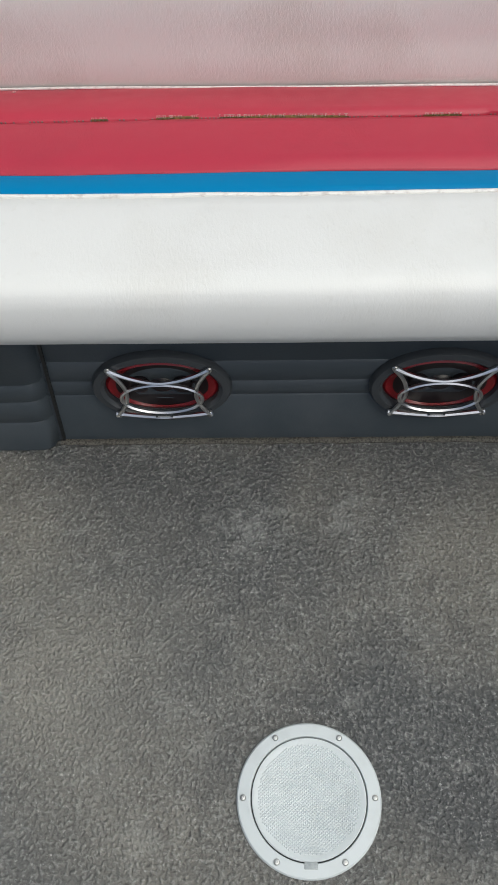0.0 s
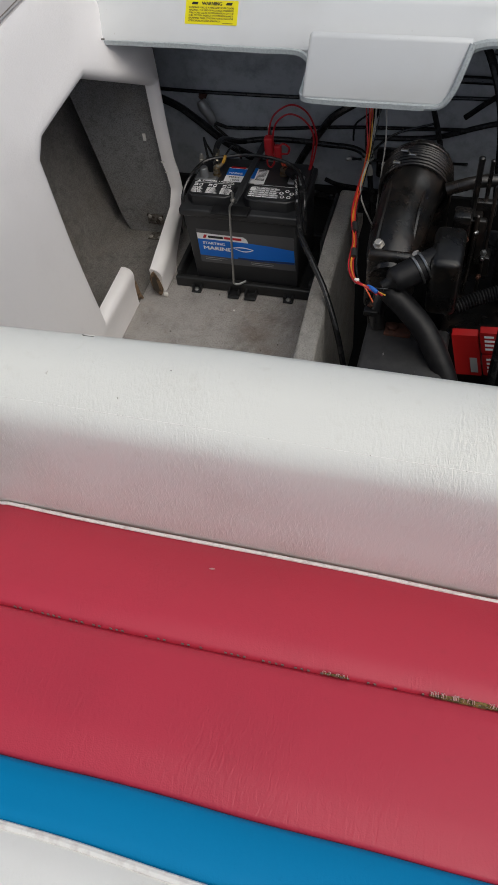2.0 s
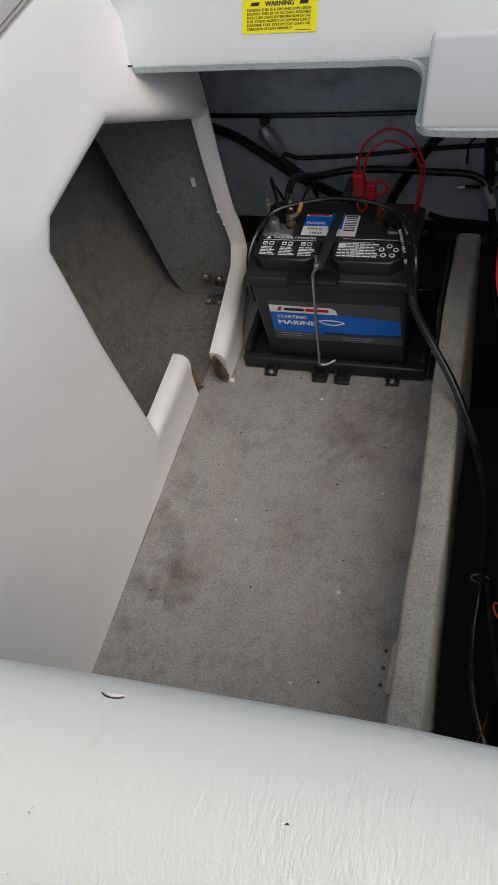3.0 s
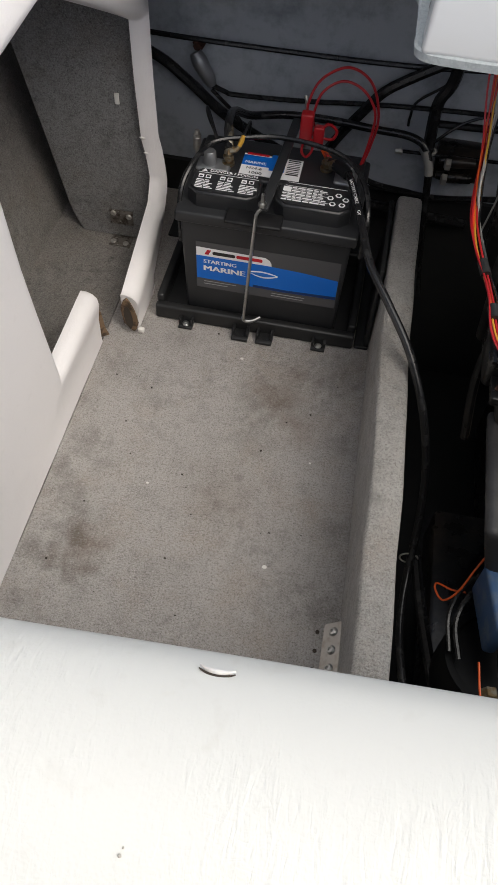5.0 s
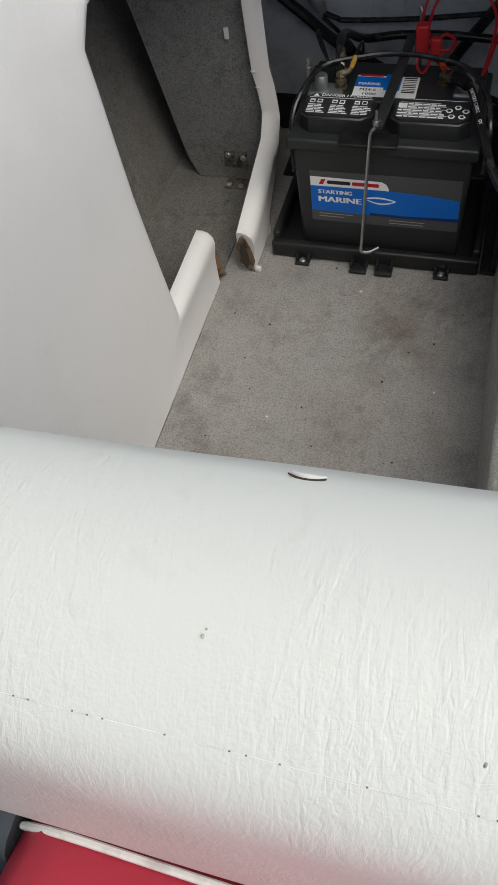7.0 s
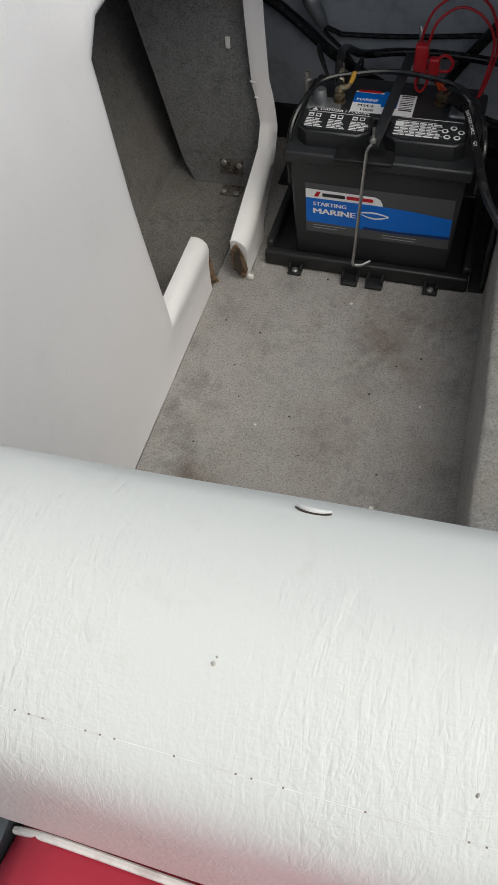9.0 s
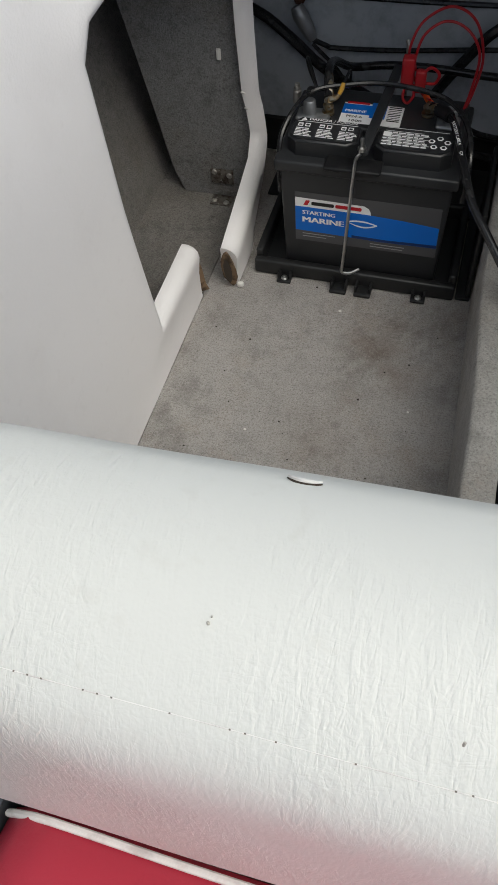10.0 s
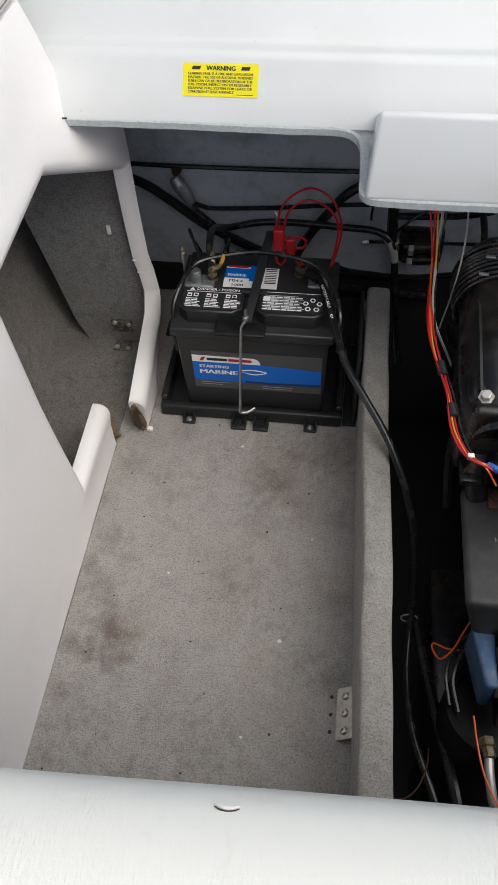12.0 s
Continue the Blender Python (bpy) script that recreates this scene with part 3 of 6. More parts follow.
def side_panel():
    ob = thing("wall_lining", (-0.245, -0.3, 0), "off-white padded vinyl side lining with a cut opening", "wall", kind="structure")
    c = (-0.05, 0.27)
    angles = sorted({round(math.atan2(v - c[1], u - c[0]), 5) for u, v in HOLE + OUTER} |
                    {round(-math.pi + 2 * math.pi * k / 120, 5) for k in range(120)})
    gap = [math.atan2(v - c[1], u - c[0]) for u, v in ((-0.0560, 0.05), (-0.031, 0.05))]
    bm = bmesh.new()
    rows = []
    for a in angles:
        if gap[0] < a < gap[1]:
            rows.append(None)
            continue
        h, o = Vector(crossing(HOLE, c, a)), Vector(crossing(OUTER, c, a))
        wide = (o - h).length
        row = []
        # from the back of the hole's rim, round its padded edge, over the face, to the outer edge
        for s, dx in ((0.0, -0.013), (0.0, -0.004), (0.003, 0.004), (0.010, 0.010), (0.020, 0.012), (0.034, 0.010)):
            q = h + (o - h) * (min(s, wide * 0.45) / wide)
            row.append((q, dx))
        for f in (0.45, 0.72, 0.9):
            row.append((h.lerp(o, max(f, min(0.9, 0.05 / wide))), 0.008))
        edge = 0.012 if o.y < 0.6 and o.x > -0.7 and o.y > 0.01 else 0.0
        row.append((h.lerp(o, 1 - min(0.1, edge / wide)), 0.009 if o.y < 0.01 else 0.006))
        row.append((o, 0.010 if o.y < 0.01 else -0.006))
        row.append((o, -0.015))
        rows.append([bm.verts.new((panel_x(q.x, q.y) + dx, q.x, q.y)) for q, dx in row])
    n = len(rows)
    for i in range(n):
        a, b = rows[i], rows[(i + 1) % n]
        if a is None or b is None:
            continue
        for k in range(len(a) - 1):
            bm.faces.new((a[k], a[k + 1], b[k + 1], b[k]))
        bm.faces.new((a[-1], a[0], b[0], b[-1]))
    bmesh.ops.holes_fill(bm, edges=[e for e in bm.edges if e.is_boundary])
    bmesh.ops.remove_doubles(bm, verts=bm.verts, dist=0.0004)
    part("padded_face", bm, M_PANEL, ob, sharp=60)
    # the rim is torn through at the foot of the opening
    rnd = random.Random(4)
    for y0, x0, way, r in ((-0.0315, -0.199, -1, 0.026),):
        bm = bmesh.new()
        ring = []
        for k in range(12):
            a = 2 * math.pi * k / 12
            v = 0.036 + math.sin(a) * r * 1.25 + rnd.uniform(-0.003, 0.003)
            ring.append((x0 + math.cos(a) * r * 0.44 - (v - 0.04) * 0.12, v))
        prism(ring, lambda u, v, w: (u, y0 + way * w + rnd.uniform(-0.003, 0.003), max(v, 0.001)), 0.004, bm)
        part("torn_end", bm, M_TORN, ob, "torn brown backing board")
        core = [(x0 + (u - x0) * 0.55, 0.04 + (v - 0.04) * 0.7) for u, v in ring]
        part("hollow", prism(core, lambda u, v, w: (u, y0 + way * (0.0075 + w) - 0.02 * max(0.0, 0.05 - v), max(v, 0.002)), 0.001), M_GRIME, ob, "dark hollow")
    bm = prism([(-0.058, 0.004), (-0.0505, 0.004), (-0.0520, 0.018), (-0.0525, 0.050), (-0.0570, 0.080)], lambda u, v, w: (panel_x(u, v) + 0.006 - w - 0.05 * v, u, v), 0.006)
    part("torn_end", bm, M_TORN, ob, "ragged brown backing at the cut")
    bm = box(-0.188, -0.178, -0.034, -0.027, 0.0005, 0.009, 0.002)
    part("torn_scrap", bm, M_PIPING, ob, "white torn scrap of vinyl")
    for y, z, s in ((0.168, 0.205, 0.006), (0.168, 0.180, 0.005), (-0.246, 0.40, 0.010)):
        bm = turned((panel_x(y, z) - 0.010, y, z), (0.2, -1 if y > 0 else 1, 0.3), [(s * 0.8, 0), (s * 0.6, 0.0015), (s * 0.2, 0.003)], 7, None, 0.45)
        part("tear", bm, M_PIPING, ob, "small white tear in the rim")
    return ob


side_panel()

# bolster above the panel, along the gunwale
prof = [(-0.268, 0.672), (-0.269, 0.70), (-0.278, 0.735), (-0.30, 0.775), (-0.35, 0.80), (-0.46, 0.80), (-0.46, 0.66), (-0.28, 0.66)]
bm = bmesh.new()
rings = [[bm.verts.new((x, -0.9 + 1.0 * k / 24, z + ripple(k * 0.05, i, 0.003))) for i, (x, z) in enumerate(prof)] for k in range(25)]
for a, b in zip(rings, rings[1:]):
    for i in range(len(prof)):
        bm.faces.new((a[i], a[(i + 1) % len(prof)], b[(i + 1) % len(prof)], b[i]))
bm.faces.new(rings[0])
bm.faces.new(rings[-1][::-1])
bolster = thing("side_bolster", (-0.36, -0.4, 0.66), "light grey padded vinyl bolster above the side panel", "bolster")
part("cushion", bm, M_BOLSTER, bolster)
part("piping", tube([(-0.372 + ripple(k * 0.05, 8, 0.002), -0.9 + k / 24, 0.802 + ripple(k * 0.05, 4, 0.003)) for k in range(25)], 0.0045, 8, 2), M_PIPING, bolster, "white piping")
part("seam", tube([(-0.2685, -0.9 + k / 24, 0.676 + ripple(k * 0.05, 0, 0.003)) for k in range(25)], 0.0012, 6, 2), M_STITCH, bolster, "stitched seam")

# white moulded coaming over the locker
def coaming_shift(x, i):
    rise = 0.028 * min(1.0, max(0.0, (x - 0.375) / 0.045)) if i <= 3 else (0.022 * min(1.0, max(0.0, (x - 0.375) / 0.045)) if i == 4 else 0.0)
    return (ripple(x, 2, 0.002), ripple(x, 9, 0.0015) + rise)


prof = [(0.34, 0.50), (0.075, 0.519), (0.056, 0.517), (0.049, 0.524), (0.052, 0.532), (0.075, 0.559), (0.095, 0.583), (0.100, 0.589),
        (0.108, 0.592), (0.118, 0.592), (0.126, 0.597), (0.16, 0.640), (0.24, 0.705), (0.42, 0.76), (0.95, 0.78), (0.95, 0.70), (0.40, 0.60)]
bm = along_x(prof, -0.75, 1.85, 90, coaming_shift)
setting("coaming", bm, M_GEL, "white gelcoat coaming above the engine locker", "coaming")


def lip_line():
    return [(-0.262, 0.052, 0.520), (-0.10, 0.051, 0.521), (0.04, 0.050, 0.520), (0.106, 0.050, 0.520), (0.130, 0.047, 0.515),
            (0.1405, 0.034, 0.508), (0.1425, 0.010, 0.503), (0.1435, -0.02, 0.499), (0.147, -0.048, 0.495), (0.18, -0.055, 0.494), (0.30, -0.056, 0.494), (0.345, -0.056, 0.494)]


line = curve(lip_line(), 6)
bm = bmesh.new()
rings = []
for k, q in enumerate(line):
    way = (line[min(k + 1, len(line) - 1)] - line[max(k - 1, 0)]).normalized()
    out = way.cross(Vector((0, 0.35, 1))).normalized()
    up = out.cross(way)
    j = 0.0005
    rings.append([bm.verts.new(q + out * a + up * b + Vector((0, noise.noise(q * 60) * j, noise.noise(q * 80) * j)))
                  for a, b in ((-0.005, -0.004), (0.004, -0.0045), (0.0055, 0.003), (0.003, 0.0055), (-0.005, 0.005))])
for a, b in zip(rings, rings[1:]):
    for i in range(5):
        bm.faces.new((a[i], a[(i + 1) % 5], b[(i + 1) % 5], b[i]))
bm.faces.new(rings[0])
bm.faces.new(rings[-1][::-1])
setting("trim", bm, M_EDGE, "rough grey cut fibreglass edge of the coaming", "trim")

# moulded hood that hangs from the coaming
def hood():
    ob = thing("hinge_hood", (0.27, 0.0, 0.48), "white moulded hood projecting from the coaming", "hood")
    bm = box(0.145, 0.388, -0.058, 0.13, 0.497, 0.586, 0.006, 3)
    for v in bm.verts:
        v.co.y += max(0.0, (v.co.z - 0.497)) * 0.42 if v.co.y < 0 else 0.0
        if v.co.x > 0.36:
            v.co.x += (v.co.z - 0.53) * 0.35
        elif v.co.x < 0.2:
            v.co.x += (v.co.z - 0.497) * 0.10
        if v.co.y > 0.1 and v.co.z > 0.55:
            v.co.y -= 0.05
            v.co.z -= 0.052
    part("shell", bm, M_GEL, ob)
    bm = bmesh.new()
    rows = [(bm.verts.new(q + Vector((0, 0, 0.003))), bm.verts.new((0.152, q.y, q.z + 0.004))) for q in curve(lip_line(), 6) if 0.09 < q.x < 0.1445 and q.y > -0.03]
    rows.insert(0, (bm.verts.new((0.085, 0.052, 0.524)), bm.verts.new((0.152, 0.060, 0.528))))
    for (a, b), (c, d) in zip(rows, rows[1:]):
        bm.faces.new((a, b, d, c))
    bmesh.ops.solidify(bm, geom=list(bm.faces), thickness=0.003)
    part("fillet", bm, M_GEL, ob)
    bm = tube([(0.340, -0.056, 0.495), (0.368, -0.056, 0.498), (0.384, -0.052, 0.518), (0.396, -0.040, 0.550), (0.405, -0.022, 0.580)], 0.005, 8)
    part("edge", bm, M_EDGE, ob, "rough grey fibreglass edge")
    return ob


hood()
bm = tube([(0.374, 0.045, 0.483), (0.379, 0.045, 0.509), (0.391, 0.046, 0.531), (0.418, 0.048, 0.546), (0.463, 0.049, 0.549), (0.60, 0.05, 0.549), (0.8, 0.05, 0.549), (1.7, 0.05, 0.549)], 0.008, 8)
setting("trim", bm, M_EDGE, "rough grey cut fibreglass edge of the coaming", "trim")
bm = tube([(-0.268, 0.046, 0.527), (-0.262, 0.045, 0.528), (-0.235, 0.044, 0.529)], 0.0012, 6)
tagged(part("grime_patch", bm, M_GRIME), "dark grime caught in the coaming corner", "dirt", kind="stuff")


# ---- warning label on the coaming ----
def warning_label():
    o, up = Vector((-0.088, 0.0684, 0.5500)), Vector((0, 0.025, 0.030)).normalized()
    out = Vector((0, -up.z, up.y))
    at = lambda u, v, w: o + Vector((u, 0, 0)) + up * v + out * (0.0012 + w)
    ob = thing("warning_label", o, "yellow fuel warning label stuck on the white coaming", "label")
    part("sticker", prism(rounded(0, 0.094, 0, 0.0385, 0.001, 2), at, 0.0006), M_WARN, ob)
    put = lambda u, v: (lambda a, b, w: at(u + a, v + b, 0.0009))
    lettering("heading", "WARNING", 0.0078, put(0.029, 0.0303), M_INK, ob, 0.036, 0.05)
    rows = ("LEAKING FUEL IS A FIRE AND EXPLOSION", "HAZARD. THE USE OF ALCOHOL MODIFIED", "FUELS CAN CAUSE DETERIORATION OF THE",
            "FUEL SYSTEM. INSPECT SYSTEM REGULARLY.", "EXAMINE FUEL SYSTEM FOR LEAKS OR", "CORROSION AT LEAST ANNUALLY.")
    for i, row in enumerate(rows):
        lettering("text_line", row, 0.0042, put(0.0065, 0.0250 - i * 0.0042), M_INK, ob, 0.080 if i < 5 else 0.058, 0.035)
    for u in (0.0105, 0.072):
        for k in range(3):
            part("hazard_mark", prism([(u + k * 0.0032, 0.031), (u + k * 0.0032 + 0.004, 0.031), (u + k * 0.0032 + 0.0055, 0.035), (u + k * 0.0032 + 0.0015, 0.035)],
                                      lambda a, b, w: at(a, b, 0.0008 + w), 0.0002), M_INK, ob)
    part("small_print", prism(rect(0.068, 0.088, 0.0024, 0.0030), lambda a, b, w: at(a, b, 0.0008 + w), 0.0002), M_INK, ob)


warning_label()


# ---- cockpit: bench front, speakers, deck plate ----
LEAN = radians(7)
UP = Vector((0, math.sin(LEAN), math.cos(LEAN)))
OUT = Vector((0, -math.cos(LEAN), math.sin(LEAN)))
FOOT = Vector((0, -1.271, 0.047))


def on_front(u, v, w):
    return FOOT + Vector((u, 0, 0)) + UP * v + OUT * w


def front_panel(u0, u1, grooves, thick, name, label, round_end=False):
    """A moulded strip of the bench front with shallow pressed lines."""
    ob = thing(name, on_front((u0 + u1) / 2, 0, 0), label, "panel", kind="structure")
    prof = [(0.0, -0.05), (0.0, thick - 0.006), (0.004, thick)]
    for g in grooves:
        prof += [(g - 0.004, thick), (g, thick - 0.0035), (g + 0.004, thick)]
    prof += [(0.38, thick), (0.38, -0.05)]
    bm = bmesh.new()
    n = 60
    rings = []
    for k in range(n + 1):
        u = u0 + (u1 - u0) * k / n
        ease = 0.0
        lift = 0.0
        if round_end:
            d = max(0.0, 1 - (u1 - u) / 0.035)
            ease, lift = -(1 - math.sqrt(max(0.0, 1 - d * d))) * 0.03, (1 - math.sqrt(max(0.0, 1 - d * d))) * 0.02
        ring = []
        for i, (v, w) in enumerate(prof):
            top = 0.03 * max(0.0, (0.25 - v) / 0.25) if round_end else 0.0
            ring.append(bm.verts.new(on_front(u + (0.012 * (v / 0.4) if round_end and k > n - 12 else 0), max(v, lift) if v < 0.05 else v,
                                              w + (ease if w > 0 else 0) + ripple(u, i * 0.3, 0.0012, 5))))
        rings.append(ring)
    for a, b in zip(rings, rings[1:]):
        for i in range(len(prof)):
            bm.faces.new((a[i], a[(i + 1) % len(prof)], b[(i + 1) % len(prof)], b[i]))
    bm.faces.new(rings[0])
    bm.faces.new(rings[-1][::-1])
    part("moulded_face", bm, M_PLASTIC, ob, sharp=50)
    return ob


front_panel(0.22, 1.79, (0.118, 0.150, 0.195), 0.0, "bench_front", "dark blue-grey moulded bench front with pressed lines")
front_panel(-0.355, 0.272, (0.075, 0.125, 0.165), 0.022, "corner_moulding", "blue-grey moulded corner piece beside the speakers", True)
bm = tube([(0.27 + 1.5 * k / 60, -1.274 + ripple(k * 0.1, 4, 0.002, 6), 0.050) for k in range(61)], 0.0055, 6, 2, ribs=0.18)
setting("trim", bm, M_ROPE, "frayed grey carpet edge along the bench foot", "trim")
part_gap = prism([(0.2735, 0.004), (0.2785, 0.004), (0.2885, 0.34), (0.2835, 0.34)], lambda u, v, w: on_front(u, v, 0.0012 + w), 0.003)
setting("trim", part_gap, M_INK, "dark gap beside the corner moulding", "trim")


def ellipse(a, b, n=40, u=0.0, v=0.0):
    return [(u + a * math.cos(2 * math.pi * k / n), v + b * math.sin(2 * math.pi * k / n)) for k in range(n)]


def ring_band(bm, rings, cu, cv, lay):
    """Joined elliptical rings (a, b, w) on the bench front."""
    made = [[bm.verts.new(lay(cu + u, cv + v, w)) for u, v in ellipse(a, b, 48)] for a, b, w in rings]
    for p, q in zip(made, made[1:]):
        for k in range(48):
            bm.faces.new((p[k], p[(k + 1) % 48], q[(k + 1) % 48], q[k]))
    return made


def speaker(cu, cv):
    small = lambda u, v, w: on_front(cu + (u - cu) * 0.835, cv + (v - cv) * 0.775, w * 0.835)
    ob = thing("speaker", on_front(cu, cv, 0), "oval speaker with chrome grille and red cone in bench front", "speaker", "bench speakers")
    bm = bmesh.new()
    ring_band(bm, [(0.134, 0.099, 0.0), (0.134, 0.099, 0.010), (0.130, 0.095, 0.016), (0.117, 0.083, 0.018), (0.110, 0.076, 0.012), (0.108, 0.074, 0.001)], cu, cv, small)
    part("surround", bm, M_RING, ob)
    bm = bmesh.new()
    made = ring_band(bm, [(0.108, 0.074, 0.002), (0.103, 0.064, 0.007), (0.088, 0.062, 0.003)], cu, cv, small)
    part("cone_edge", bm, M_CONERED, ob, "glossy red cone edge")
    bm = bmesh.new()
    made = ring_band(bm, [(0.089, 0.0705, 0.0035), (0.06, 0.038, -0.001), (0.03, 0.022, -0.003), (0.02, 0.016, 0.006), (0.008, 0.007, 0.010)], cu, cv, small)
    bm.faces.new(made[-1])
    part("cone", bm, M_CONE, ob, "dark speaker cone")
    for du in (-0.042, 0.04):
        bm = turned(small(cu + du, cv + 0.006, 0.0), OUT, [(0.016, 0), (0.016, 0.008), (0.010, 0.012), (0.003, 0.013)], 16)
        part("tweeter", bm, M_CONE, ob)
    # grille: an inner oval held by four curved arms
    bm = bmesh.new()
    ring_band(bm, [(0.081, 0.045, 0.022), (0.081, 0.045, 0.027), (0.077, 0.042, 0.029), (0.073, 0.039, 0.026), (0.073, 0.039, 0.022)], cu, cv - 0.016, small)
    part("grille_oval", bm, M_CHROME, ob, "chrome oval")
    for s, (v0, v1) in ((1, (0.066, 0.034)), (-1, (-0.064, -0.071))):
        pts = [small(cu + u, cv + v0 + (v1 - v0) * (1 - (u / 0.094) ** 2), 0.028 - 0.006 * abs(u) / 0.094) for u in np.linspace(-0.094, 0.094, 9)]
        part("grille_arm", tube(pts, [0.0042, 0.0035, 0.003, 0.0035, 0.0042], 6, 3), M_CHROME, ob, "curved chrome bar")
    for s in (-1, 1):
        pts = [small(cu + s * (0.096 - 0.030 * (1 - (v / 0.07) ** 2)), cv - 0.004 + v, 0.024) for v in np.linspace(-0.066, 0.068, 9)]
        part("grille_arm", tube(pts, 0.0036, 6, 3), M_CHROME, ob, "curved chrome bar")
    for du, dv in ((-0.094, 0.066), (0.094, 0.066), (-0.088, -0.070), (0.088, -0.070)):
        part("screw", screw(small(cu + du, cv + dv, 0.022), OUT, 0.005), M_STEEL, ob)
    part("badge", prism(rounded(cu - 0.017, cu + 0.017, cv - 0.072, cv - 0.058, 0.002, 2), lambda u, v, w: small(u, v, 0.026 + w), 0.004), M_RING, ob)
    part("badge_bar", prism(rect(cu - 0.012, cu + 0.012, cv - 0.067, cv - 0.0635), lambda u, v, w: small(u, v, 0.030 + w), 0.0006), M_SILVERINK, ob)
    return ob


first = speaker(0.4605, 0.146)
copy_thing(first, Matrix.Translation(Vector(first.location) + Vector((0.442, 0, 0))))


def deck_plate():
    c = Vector((0.681, -1.845, 0.047))
    ob = thing("deck_plate", c, "round white plastic deck plate with six screws in the grey deck", "deck plate")
    bm = bmesh.new()
    rings = []
    for r, z in ((0.0985, 0.0), (0.0985, 0.003), (0.0965, 0.0055), (0.083, 0.007), (0.0800, 0.007), (0.0790, 0.001)):
        rings.append([bm.verts.new(c + Vector((r * math.cos(2 * math.pi * k / 64), r * math.sin(2 * math.pi * k / 64), z))) for k in range(64)])
    for a, b in zip(rings, rings[1:]):
        for k in range(64):
            bm.faces.new((a[k], a[(k + 1) % 64], b[(k + 1) % 64], b[k]))
    part("rim", bm, M_HATCH, ob)
    part("gap", turned(c, (0, 0, 1), [(0.0796, 0.0), (0.0796, 0.0014)], 64), M_INK, ob, "dark gap round the lid")
    bm = turned(c, (0, 0, 1), [(0.0778, 0.0), (0.0778, 0.0058), (0.077, 0.0068), (0.073, 0.0068), (0.0715, 0.0062)], 64)
    part("lid", bm, M_HATCH, ob)
    # raised diamond tread on the lid
    bm = bmesh.new()
    step = 0.0052
    for i in range(-24, 25):
        for j in range(-24, 25):
            u, v = (i + j) * step * 0.5, (i - j) * step * 0.42
            if u * u + v * v > 0.0695 ** 2:
                continue
            s = 0.0021
            ring = [bm.verts.new(c + Vector((u + du, v + dv, 0.0061))) for du, dv in ((s, 0), (0, s * 0.84), (-s, 0), (0, -s * 0.84))]
            top = bm.verts.new(c + Vector((u, v, 0.0073)))
            for k in range(4):
                bm.faces.new((ring[k], ring[(k + 1) % 4], top))
    tread = part("tread", bm, M_HATCH, ob)
    tread["kind"] = "stuff"
    for k in range(6):
        a = radians(60 * k)
        part("screw", screw(c + Vector((0.0895 * math.cos(a), 0.0895 * math.sin(a), 0.0062)), (0, 0, 1), 0.0042), M_STEEL, ob)
    part("latch", box(0.672, 0.690, -1.931, -1.922, 0.049, 0.0545, 0.001), M_EDGE, ob, "small grey latch")


deck_plate()


# ---- bench seat ----
X0, X1 = -0.235, 1.785
SEAT_END = -0.036


def seat_wave(seed, size):
    return lambda x: ripple(x, seed, size, 3.2) + ripple(x, seed + 1, size * 0.4, 9)


def seat_line(seed, size, forward):
    wave = seat_wave(seed, size)
    return lambda x: wave(x) - forward


W_BW, W_RB, W_SEAM, W_PR0 = seat_line(1, 0.007, 0.006), seat_line(1.1, 0.005, 0.006), seat_line(3, 0.004, 0.006), seat_line(5, 0.003, 0.004)
W_PR = lambda x: W_PR0(x) - 0.012 * max(0.0, x - 0.4)


def strip(profile, first_shift, last_shift, steps=110):
    n = len(profile)

    def shift(x, i):
        t = min(1.0, i / max(1, n - 4)) if i < n - 2 else (1.0 if i == n - 2 else 0.0)
        drop = 0.022 * max(0.0, 1 - (x - SEAT_END) / 0.022) ** 2
        return (first_shift(x) * (1 - t) + last_shift(x) * t, ripple(x, i * 0.21 + 11, 0.0025, 4) - (drop if profile[i][1] > 0.45 else 0.0))

    return along_x(profile, SEAT_END, X1, steps, shift)


